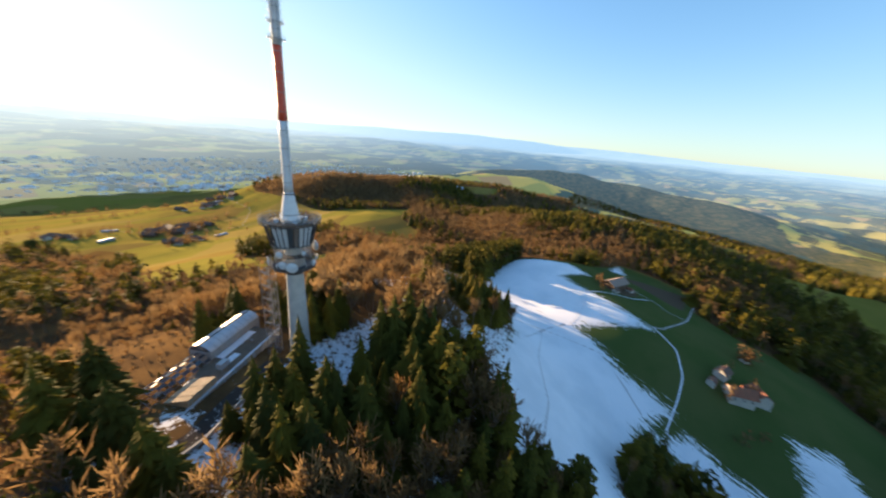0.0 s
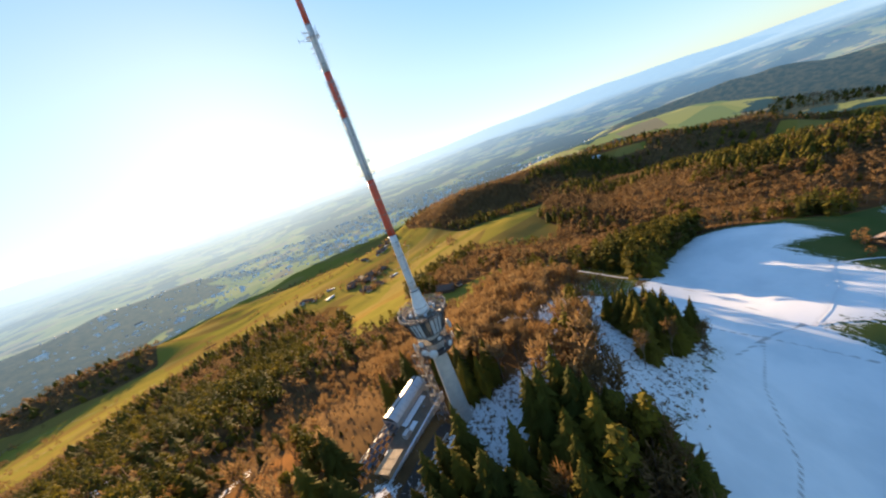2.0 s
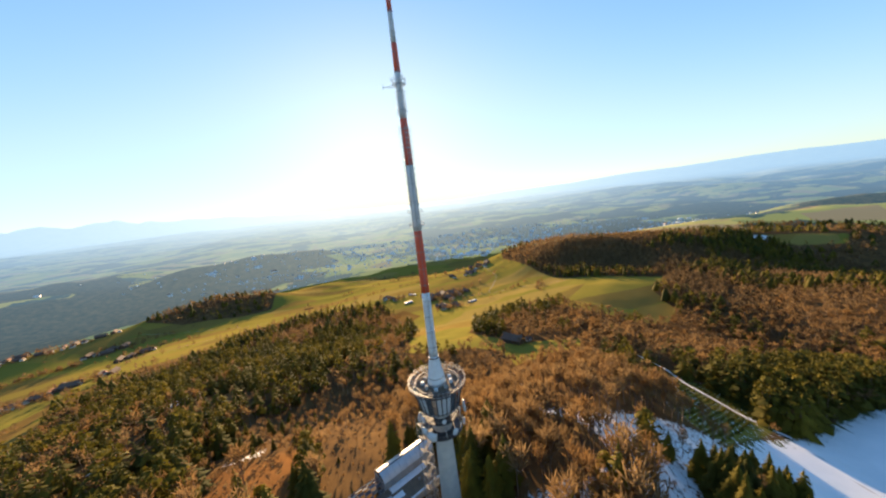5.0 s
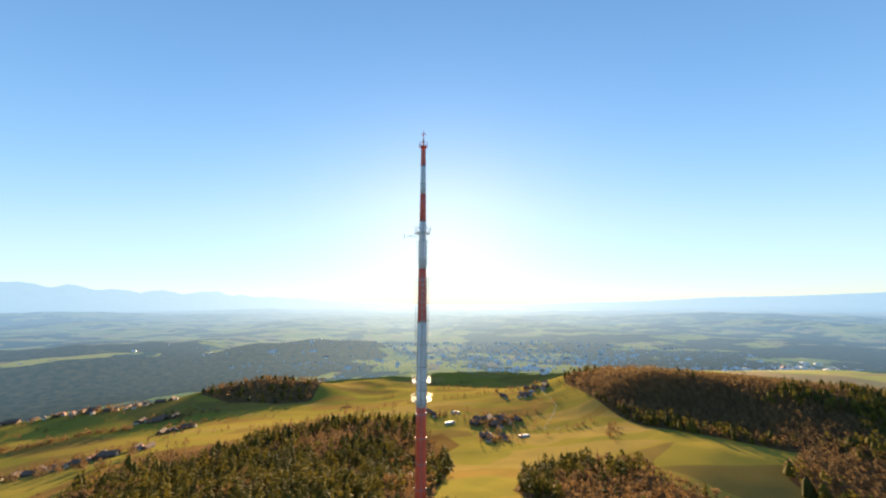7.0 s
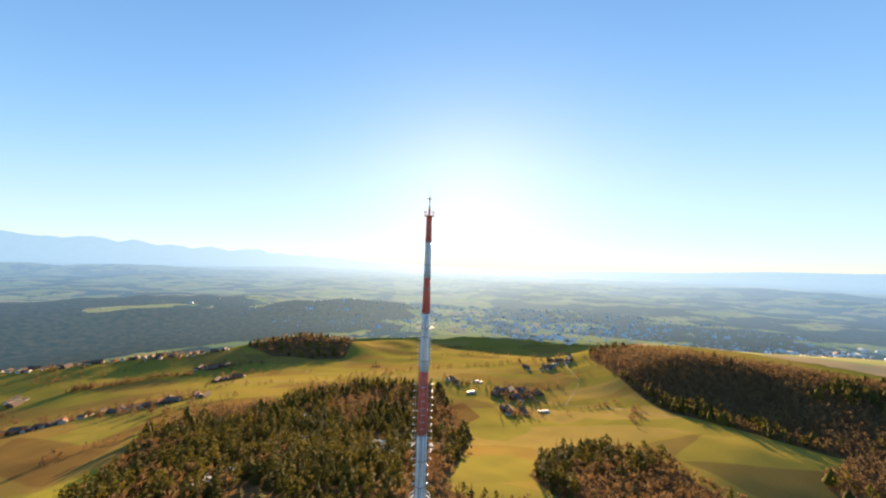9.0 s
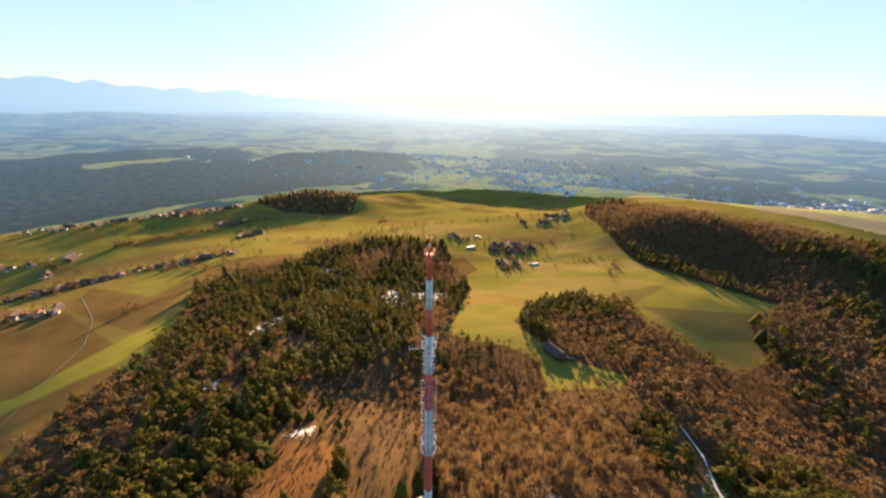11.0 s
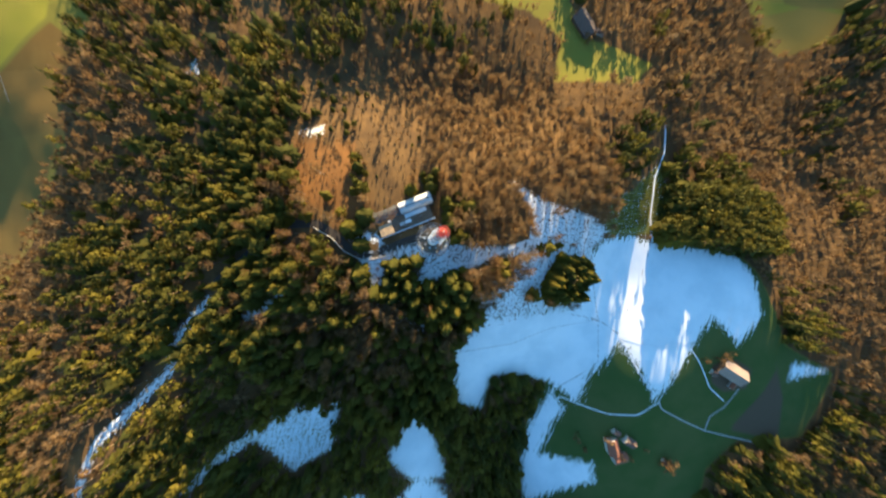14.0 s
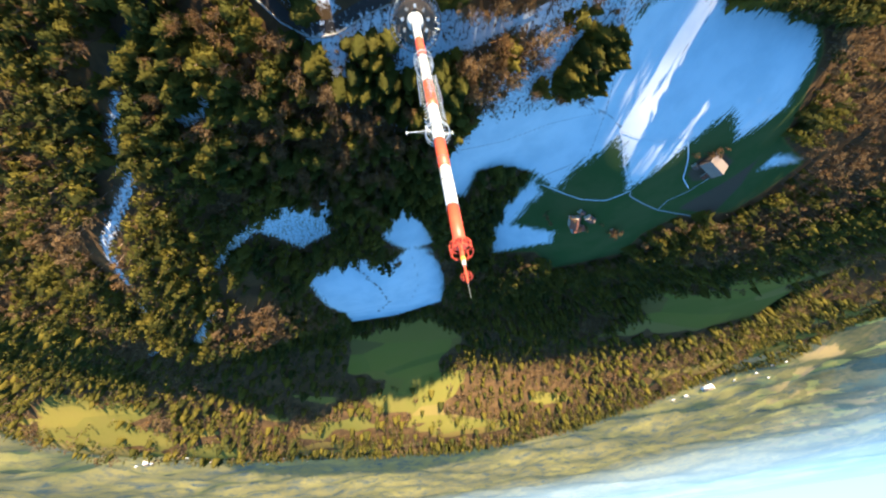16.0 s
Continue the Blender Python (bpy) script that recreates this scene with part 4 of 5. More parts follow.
def build_top():
    z = 189.5
    part("top_plate", turned([(0.85, z), (0.95, z + 0.12), (0.3, z + 0.35)], 20), red_paint, tower)
    for zz, r in ((z + 0.2, 1.25), (z + 1.2, 1.25)):
        part("top_cage_ring", hoop(r, zz, 0.09, 0.09, 24), red_paint, tower, "red cage ring at the mast's head")
    for k in range(8):
        bm = bmesh.new()
        rod(bm, on_circle(0.3, k, 8, z + 0.25), on_circle(1.22, k, 8, z + 0.25), 0.045, 5)
        rod(bm, on_circle(1.2, k, 8, z + 0.2), on_circle(1.2, k, 8, z + 1.25), 0.045, 5)
        part("top_cage_bar", bm, red_paint, tower)
    part("spire_foot", turned([(0.24, z + 0.3), (0.22, z + 2.0)], 12), red_paint, tower)
    part("spire_lamp", turned([(0.27, z + 2.0), (0.27, z + 2.5)], 12), yellow_paint, tower, "yellow beacon section")
    part("spire_white", turned([(0.2, z + 2.5), (0.2, z + 3.0)], 12), white_paint, tower)
    part("spire_shaft", turned([(0.12, z + 3.0), (0.10, z + 5.2)], 10), red_paint, tower)
    part("spire_ring", hoop(0.62, z + 4.4, 0.07, 0.08, 20), red_paint, tower)
    for k in range(6):
        bar("spire_spoke", on_circle(0.1, k, 6, z + 4.44), on_circle(0.6, k, 6, z + 4.44), 0.03, red_paint, tower, sides=4)
    bar("lightning_rod", (0, 0, z + 5.2), (0, 0, 196.4), 0.035, galvanised, tower)


def build_stair_tower():
    """The open steel stair beside the shaft."""
    stair = thing("stair_tower", "open galvanised steel stair tower up to the aerial deck", "staircase", pose(-6.3, 7.6, 0, 0, 0, 23))
    s, top = 1.9, 43.0
    for x in (-s, s):
        for y in (-s, s):
            bar("corner_post", (x, y, -4), (x, y, top), 0.12, galvanised, stair)
    tread = bpy.data.meshes.new("tread")
    bm = block(-0.16, -0.75, 0, 0.16, 0.75, 0.05)
    bm.to_mesh(tread)
    bm.free()
    tread.materials.append(dark_steel)
    level, k = -1.0, 0
    while level < top - 1.4:
        for a, b in (((-s, -s), (s, -s)), ((s, -s), (s, s)), ((s, s), (-s, s)), ((-s, s), (-s, -s))):
            bm = bmesh.new()
            rod(bm, (*a, level), (*b, level), 0.06, 4)
            rod(bm, (*a, level), (*b, level + 2.8), 0.045, 4)
            part("bracing", bm, galvanised, stair)
        y = -0.9 if k % 2 else 0.9
        for i in range(9):
            x = -1.3 + i * 0.33 if k % 2 else 1.3 - i * 0.33
            hang("tread", tread, stair, "", pose(x, y, level + i * 0.33))
        part("landing", block(-s if k % 2 == 0 else s - 0.7, -s, level + 2.72, -s + 0.7 if k % 2 == 0 else s, s, level + 2.8), dark_steel, stair)
        level += 2.8
        k += 1
    part("bridge", block(0, -4.0, 43.0, 1.6, -1.6, 43.2), galvanised, stair, "short steel bridge to the deck")


build_shaft()
build_lower_decks()
build_dishes()
build_drum()
build_mast()
build_aerials()
build_top()
build_stair_tower()


# ---------------------------------------------------------------- station building beside the tower
def build_station():
    gz = float(ground_at(np.array(-20.0), np.array(22.0))) - 0.5
    st = thing("station_building", "transmitter station with a barrel-vaulted metal roof beside the tower", "building", pose(-26.5, 24.0, gz, 0, 0, 24))
    # Barrel hall, 27 m long.
    part("hall_wall", block(0, -4.6, -4, 27, 4.6, 6.5, 0.05), grey_render, st)
    n, r, cz = 12, 5.6, 3.4
    for k in range(9):
        bm = bmesh.new()
        x0, x1 = k * 3.0 + 0.02, k * 3.0 + 2.98
        rows = []
        for i in range(n + 1):
            a = radians(34 + 112 * i / n)
            rows.append([(x, r * rr * math.cos(a), cz + r * rr * math.sin(a)) for x in (x0, x1) for rr in (1.0, 0.975)])
        vs = [[bm.verts.new(p) for p in row] for row in rows]
        for a, b in zip(vs, vs[1:]):
            bm.faces.new((a[0], a[2], b[2], b[0]))
            bm.faces.new((a[1], b[1], b[3], a[3]))
            bm.faces.new((a[0], b[0], b[1], a[1]))
            bm.faces.new((a[2], a[3], b[3], b[2]))
        part("vault_sheet", bm, roof_metal, st)
        bm = bmesh.new()
        for i in range(n):
            a, b = radians(34 + 112 * i / n), radians(34 + 112 * (i + 1) / n)
            rod(bm, (x0, 5.65 * math.cos(a), cz + 5.65 * math.sin(a)), (x0, 5.65 * math.cos(b), cz + 5.65 * math.sin(b)), 0.05, 4)
        part("vault_seam", bm, galvanised, st)
    part("ridge_cap", block(0, -0.35, cz + 5.55, 27, 0.35, cz + 5.75, 0.05), dark_steel, st)
    for x in (0.05, 26.95):
        bm = bmesh.new()
        arc = [(x, r * 0.97 * math.cos(radians(34 + 112 * i / n)), cz + r * 0.97 * math.sin(radians(34 + 112 * i / n))) for i in range(n + 1)]
        bm.faces.new([bm.verts.new(p) for p in arc])
        part("gable_glazing", bm, window_glass, st)
    # The wing: a dark ribbed vault, an open frame at its end.
    part("wing_wall", block(-21, -4.5, -4, -0.05, 4.5, 1.0, 0.05), timber_wall, st, "dark lower wing")
    def arch(x, a, rr):
        return (x, rr * math.cos(radians(a)), 0.3 + rr * math.sin(radians(a)))
    for k in range(8):
        x0, x1 = -20.9 + k * 2.6, -18.42 + k * 2.6
        for m in range(8):
            if (k + m) % 2:
                continue
            a0, a1 = 34 + 14 * m + 0.7, 48 + 14 * m - 0.7
            bm = bmesh.new()
            lo = [bm.verts.new(arch(x, a, 5.3)) for x, a in ((x0, a0), (x1, a0), (x1, a1), (x0, a1))]
            hi = [bm.verts.new(arch(x, a, 5.45)) for x, a in ((x0, a0), (x1, a0), (x1, a1), (x0, a1))]
            bm.faces.new(hi)
            for q in range(4):
                bm.faces.new((lo[q], lo[(q + 1) % 4], hi[(q + 1) % 4], hi[q]))
            part("vault_pane", bm, dark_steel if k % 3 else window_glass, st)
    for k in range(11):
        x = -26.1 + k * 2.6
        bm = bmesh.new()
        for m in range(10):
            rod(bm, arch(x, 34 + 11.2 * m, 5.55), arch(x, 45.2 + 11.2 * m, 5.55), 0.09, 4)
        if x < -21:
            for a in (34, 146):
                p = arch(x, a, 5.55)
                rod(bm, (p[0], p[1], -4), p, 0.09, 4)
        part("rib", bm, galvanised, st)
    for m in range(9):
        bm = bmesh.new()
        rod(bm, arch(-26.1, 34 + 14 * m, 5.52), arch(-0.1, 34 + 14 * m, 5.52), 0.06, 4)
        part("purlin", bm, galvanised, st)
    part("snow_gutter", block(-20.5, -6.6, 1.9, -0.4, -4.7, 2.3, 0.03), snow_plain, st, "strip of flat roof under snow")
    # Annex between hall and road.
    part("annex", block(-9.9, -15.9, -4, 23, -4.7, 3.0, 0.05), grey_render, st)
    part("annex_roof", block(-10.0, -15.95, 3.0, 23.2, -4.65, 3.25, 0.03), brown_gravel, st, "brown gravel flat roof")
    part("roof_snow", block(1.5, -8.2, 3.25, 20, -4.9, 3.36, 0.05), snow_plain, st, "snow lying on the flat roof")
    part("snow_patch", block(0.2, -12.4, 3.25, 5.4, -9.6, 3.33, 0.05), snow_plain, st)
    part("stair_head", block(-4.2, -12.6, 3.25, -0.4, -10.4, 5.7, 0.06), hall_roof, st, "small white stair head on the roof")
    part("roof_vent", block(13.2, -11.4, 3.25, 14.0, -10.6, 4.2, 0.04), galvanised, st)
    part("timber_wing", block(-21, -15.9, -4, -10.1, -6.7, 2.6, 0.05), timber_wall, st)
    for k in range(9):
        for m in range(5):
            x0, y = -21.2 + m * 2.2, -15.9 + k * 1.02
            part("roof_panel", block(x0, y, 2.62, x0 + 2.14, y + 0.97, 6.4 - 0.34 * k + 0.12 * (m % 2)), tan_wood, st, "sunlit weathered board panel" if k + m == 0 else "")
    part("parapet_wall", block(-23.5, -16.6, -4, 24, -16.0, 3.6, 0.05), concrete, st, "long pale wall along the road")
    part("parapet_cap", block(-23.7, -16.8, 3.6, 24.2, -15.8, 3.8, 0.03), dish_white, st)
    part("round_end", turned([(0.01, 2.8), (2.3, 2.8), (2.3, -4)], 20), concrete, st, "rounded concrete end of the wall", pose(-23.6, -14.2, 0))
    part("snow_cap", turned([(0.01, 2.95), (2.1, 2.92), (2.2, 2.8)], 20), snow_plain, st, "", pose(-23.6, -14.2, 0))
    for k in range(7):
        part("wall_post", block(-8 + k * 5.0, -17.0, -4, -7.6 + k * 5.0, -16.6, 4.6, 0.04), dish_white, st)


def build_road_walls():
    """The kerb wall on the road's outer side."""
    bm = bmesh.new()
    pts = np.array(ROAD, float).reshape(-1, 2)
    fine = []
    for a, b in zip(pts[3:], pts[4:]):
        for t in np.linspace(0, 1, 6, endpoint=False):
            fine.append(a + (b - a) * t)
    fine = np.array(fine)
    d = np.gradient(fine, axis=0)
    side = np.stack([d[:, 1], -d[:, 0]], -1) / np.linalg.norm(d, axis=1)[:, None]
    rows = []
    for p, s in zip(fine, side):
        q0, q1 = p + s * 3.4, p + s * 4.0
        z = float(ground_at(np.array(q0[0]), np.array(q0[1])))
        rows.append([bm.verts.new((*q0, z - 0.5)), bm.verts.new((*q0, z + 1.3)), bm.verts.new((*q1, z + 1.3)), bm.verts.new((*q1, z - 0.8))])
    for a, b in zip(rows, rows[1:]):
        for k in range(3):
            bm.faces.new((a[k], a[k + 1], b[k + 1], b[k]))
    ob = part("retaining_wall", bm, concrete)
    tagged(ob, "low pale concrete wall curving along the access road", "wall")


build_station()
build_road_walls()


# ---------------------------------------------------------------- farms and villages
def house_kind(wide, long, high, pitch, wall, roof, chimney=True, eave=0.6):
    """The meshes of one kind of house: wall, roof, chimney, windows, door."""
    rise = wide / 2 * math.tan(radians(pitch))
    meshes = []

    def keep(name, bm, mat):
        me = bpy.data.meshes.new(name)
        bm.to_mesh(me)
        bm.free()
        me.materials.append(mat)
        meshes.append((name, me))

    bm = bmesh.new()
    w, l = wide / 2, long / 2
    lo = [bm.verts.new((x, y, -3)) for x, y in ((-w, -l), (w, -l), (w, l), (-w, l))]
    hi = [bm.verts.new((x, y, high)) for x, y in ((-w, -l), (w, -l), (w, l), (-w, l))]
    ends = [bm.verts.new((0, y, high + rise)) for y in (-l, l)]
    bm.faces.new((lo[0], lo[1], hi[1], ends[0], hi[0]))
    bm.faces.new((lo[2], lo[3], hi[3], ends[1], hi[2]))
    bm.faces.new((lo[1], lo[2], hi[2], hi[1]))
    bm.faces.new((lo[3], lo[0], hi[0], hi[3]))
    keep("wall", bm, wall)
    slope = math.tan(radians(pitch))
    for s in (-1, 1):
        bm = bmesh.new()
        edge = w + eave
        ring = [(0, high + rise + 0.25), (s * edge, high - eave * slope + 0.25), (s * edge, high - eave * slope), (0, high + rise)]
        a = [bm.verts.new((x, -l - eave, z)) for x, z in ring]
        b = [bm.verts.new((x, l + eave, z)) for x, z in ring]
        for k in range(4):
            bm.faces.new((a[k], a[(k + 1) % 4], b[(k + 1) % 4], b[k]))
        bm.faces.new(a[::-1])
        bm.faces.new(b)
        keep("roof", bm, roof)
    if chimney:
        bm = bmesh.new()
        box(bm, 0.5, -0.5, high + rise * 0.6, 1.3, 0.3, high + rise + 1.2)
        keep("chimney", bm, roof_tile)
    for s in (-1, 1):
        for k in range(max(2, int(long // 4))):
            y = -l + long * (k + 0.5) / max(2, int(long // 4))
            bm = bmesh.new()
            box(bm, s * w - 0.06, y - 0.6, high * 0.4, s * w + 0.06, y + 0.6, high * 0.4 + 1.3)
            keep("window", bm, window_glass)
    return meshes


KINDS = {
    "village": house_kind(9, 12, 5, 38, house_wall, old_tile),
    "red": house_kind(10, 14, 5, 36, house_wall, roof_tile),
    "barn": house_kind(14, 24, 6, 33, timber_wall, old_tile, False, 1.2),
    "hall": house_kind(18, 42, 5, 12, grey_render, hall_roof, False, 0.4),
    "farm": house_kind(14, 27, 6, 30, timber_wall, farm_roof, False, 1.4),
}


def place_house(kind, x, y, turn, label, group="", size=1.0, category="house"):
    """x, y: the true place."""
    r = math.hypot(x, y)
    k = 1.0
    if r > TRUE_TO:
        k = (TRUE_TO + SQUEEZE * math.log(r / TRUE_TO)) / r
    z = float(ground_at(np.array(x * k), np.array(y * k)))
    ob = thing("house" if category == "house" else category.replace(" ", "_"), label, category, pose(x * k, y * k, z, 0, 0, turn) @ Matrix.Scale(k * size, 4), group)
    for name, me in KINDS[kind]:
        hang(name, me, ob)
    return ob


place_house("farm", 310, -120, 60, "farm barn with a broad pale roof on the green field", category="barn")
place_house("red", 318, -136, 150, "small tiled farm shed beside the barn", size=0.55)
place_house("village", 292, -122, 60, "low dark shed in the barn's yard", size=0.55)
place_house("red", 203, -211, 15, "farmhouse with a red tiled roof at the wood's edge", "red-roofed farm", 1.15)
place_house("red", 212, -224, 105, "red-roofed farm building beside a snowy yard", "red-roofed farm")
place_house("village", 218, -203, 60, "grey-roofed outbuilding of the red-roofed farm", "red-roofed farm", 0.9)
place_house("village", 205, -195, 65, "low tiled outbuilding of the red-roofed farm", "red-roofed farm", 0.6)
place_house("red", 262, -228, 40, "small tiled field barn on the slope", size=0.45)
place_house("barn", 147, 226, 35, "dark timber farmhouse in a small meadow among trees")
place_house("village", 165, 221, 80, "small shed beside the dark timber farmhouse", size=0.6)
rng = random.Random(7)
HOUSE_LABELS = {"village": "rendered village house with an old tiled roof", "barn": "dark timber farmhouse with a deep tiled roof", "red": "village house with a red tiled roof"}
# Houses strung along lanes: group, number, breadth, then the lane's corners.
for group, n, breadth, line in (("farms along the slope lane", 36, 16, [-960, 500, -876, 512, -801, 552, -718, 576, -621, 595, -528, 642]),
                                ("farms along the slope lane", 10, 14, [-790, 366, -725, 376, -655, 374]),
                                ("village on the meadow's rim", 44, 34, [-1330, 830, -1262, 887, -1135, 1000, -1000, 1075, -850, 1160]),
                                ("scattered farms on the east slope", 16, 40, [-1180, 600, -1070, 700, -1000, 620]),
                                ("hamlet on the meadow ridge", 9, 14, [-830, 990, -745, 1012]), ("hamlet on the meadow ridge", 7, 12, [-650, 850, -600, 872])):
    pts = np.array(line, float).reshape(-1, 2)
    steps = np.concatenate([[0], np.cumsum(np.hypot(*np.diff(pts, axis=0).T))])
    for k in range(n):
        d = steps[-1] * (k + rng.uniform(0.15, 0.85)) / n
        x, y = np.interp(d, steps, pts[:, 0]) + rng.uniform(-6, 6), np.interp(d, steps, pts[:, 1]) + rng.uniform(-1, 1) * breadth
        kind = rng.choice(["village", "village", "barn", "barn", "red"])
        place_house(kind, float(x), float(y), rng.choice([10, 100, 35]) + rng.uniform(-12, 12), HOUSE_LABELS[kind], group, rng.uniform(0.75, 1.15))
for x, y, n, spread, group in ((200, 725, 24, 50, "hamlet houses below the hill"), (170, 600, 6, 24, "hamlet houses below the hill"),
                               (420, 1010, 6, 70, "roadside houses on the plain"), (60, 800, 4, 40, "roadside houses on the plain"), (330, 960, 8, 40, "roadside houses on the plain")):
    for k in range(n):
        a, d = rng.uniform(0, 6.28), spread * math.sqrt(rng.random())
        kind = rng.choice(["village", "village", "barn", "barn", "red"])
        place_house(kind, x + d * math.cos(a) * 1.3, y + d * math.sin(a), rng.choice([10, 100, 35]) + rng.uniform(-12, 12), HOUSE_LABELS[kind], group, rng.uniform(0.75, 1.1))
for x, y, turn in ((112, 800, 60), (85, 705, 115), (400, 985, 95), (235, 610, 100)):
    place_house("hall", x, y, turn, "long farm hall with a white sheet roof", "white-roofed halls", 0.55, "farm hall")


def build_town():
    """The town far out on the plain, too many houses to count."""
    rng = np.random.default_rng(12)
    verts, faces, slots = [], [], []
    base = np.array([(-1, -1, -0.6), (1, -1, -0.6), (1, 1, -0.6), (-1, 1, -0.6), (-1, -1, 0.8), (1, -1, 0.8), (1, 1, 0.8), (-1, 1, 0.8), (0, -1.05, 1.5), (0, 1.05, 1.5)])
    quads = np.array([(0, 1, 5, 4), (1, 2, 6, 5), (2, 3, 7, 6), (3, 0, 4, 7), (4, 8, 9, 7), (5, 6, 9, 8), (4, 5, 8, 8), (6, 7, 9, 9)])
    count = 0
    for cx, cy, n, sx, sy in ((400, 3100, 480, 750, 420), (1250, 2700, 420, 420, 330), (-700, 2800, 120, 420, 160), (700, 4400, 900, 1800, 700),
                              (2900, 3300, 500, 900, 500), (-300, 4600, 500, 1200, 500), (2600, 1900, 160, 500, 200),
                              (700, 1900, 60, 120, 90), (-900, -2300, 30, 500, 160), (1300, -1700, 40, 500, 200), (500, -1500, 12, 300, 120)):
        x, y = rng.normal(cx, sx, n), rng.normal(cy, sy, n)
        for px, py in zip(x, y):
            r = math.hypot(px, py)
            k = 1.0 if r < TRUE_TO else (TRUE_TO + SQUEEZE * math.log(r / TRUE_TO)) / r
            wx, wy = px * k, py * k
            if math.hypot(wx, wy) > 2650:
                continue
            s = rng.uniform(4, 6.5) * k * (1 + 1.5 * (rng.random() < 0.08))
            a = rng.uniform(0, 3.14)
            p = base * (s, s * rng.uniform(1, 2.2), s * 0.9)
            c, d = math.cos(a), math.sin(a)
            q = np.stack([p[:, 0] * c - p[:, 1] * d + wx, p[:, 0] * d + p[:, 1] * c + wy, p[:, 2]], -1)
            verts.append((q, wx, wy))
            faces.append(quads + 10 * count)
            roof = int(rng.choice([0, 0, 2, 1])) if py > 0 else 1
            slots.append(np.array([0, 0, 0, 0, roof, roof, 0, 0]))
            count += 1
    z = ground_at(np.array([v[1] for v in verts]), np.array([v[2] for v in verts]))
    pts = np.concatenate([v[0] + (0, 0, h) for v, h in zip(verts, z)])
    f = np.concatenate(faces)
    tri = np.concatenate([f[:, (0, 1, 2)], f[:, (0, 2, 3)]])
    sl = np.tile(np.concatenate(slots), 2)
    keep = (tri[:, 0] != tri[:, 1]) & (tri[:, 1] != tri[:, 2]) & (tri[:, 0] != tri[:, 2])
    me = mesh_of("town", pts, tri[keep], None, sl[keep])
    for m in (town_white, farm_roof, town_white):
        me.materials.append(m)
    tagged(new("town", me), "distant town of pale houses spread over the plain", "town", kind="stuff")


build_town()


# ---------------------------------------------------------------- trees
def fir_arrays(seed, whorls, boughs, wide=0.2, hanging=True):
    """A fir one metre high: whorls of single drooping boughs, each a folded spray, round a thin trunk."""
    g = np.random.default_rng(seed)
    verts, tris = [], []
    lean = g.normal(0, 0.012, 2)
    for k in range(whorls):
        f = k / (whorls - 1)
        z0 = 0.13 + 0.83 * f ** 0.92
        r = wide * (1 - f) ** 0.78 * g.uniform(0.72, 1.2) + 0.012
        m = max(4, int(round(boughs * (1 - 0.4 * f))))
        off = g.uniform(0, 6.28)
        for j in range(m):
            a = off + 2 * math.pi * (j + g.uniform(-0.3, 0.3)) / m
            rr = r * g.uniform(0.5, 1.35)
            c, d = math.cos(a), math.sin(a)
            half = rr * (g.uniform(0.17, 0.30) if hanging else g.uniform(0.26, 0.42))
            droop = rr * g.uniform(0.30, 0.62)
            cx, cy = lean[0] * z0, lean[1] * z0
            n = len(verts)
            verts += [(cx, cy, z0 + rr * 0.18), (cx + c * rr, cy + d * rr, z0 - droop),
                      (cx + c * rr * 0.55 - d * half, cy + d * rr * 0.55 + c * half, z0 - droop * 0.62),
                      (cx + c * rr * 0.55 + d * half, cy + d * rr * 0.55 - c * half, z0 - droop * 0.62),
                      (cx + c * rr * 0.6, cy + d * rr * 0.6, z0 - droop * 0.12)]
            tris += [(n, n + 4, n + 2), (n + 4, n + 1, n + 2), (n, n + 3, n + 4), (n + 4, n + 3, n + 1)] if hanging else [(n, n + 1, n + 2), (n, n + 3, n + 1)]
    n = len(verts)
    verts += [(0.02, 0, 0.9), (-0.01, 0.017, 0.9), (-0.01, -0.017, 0.9), (lean[0], lean[1], 1.03)]
    tris += [(n, n + 1, n + 3), (n + 1, n + 2, n + 3), (n + 2, n, n + 3)]
    cut = len(tris)
    n = len(verts)
    for z, r in ((-0.05, 0.016), (0.7, 0.006)):
        for j in range(3):
            verts.append((r * math.cos(j * 2.094), r * math.sin(j * 2.094), z))
    for j in range(3):
        p, q = n + j, n + (j + 1) % 3
        tris += [(p, q, q + 3), (p, q + 3, p + 3)]
    slots = np.zeros(len(tris), int)
    slots[cut:] = 1
    return np.array(verts), np.array(tris), slots


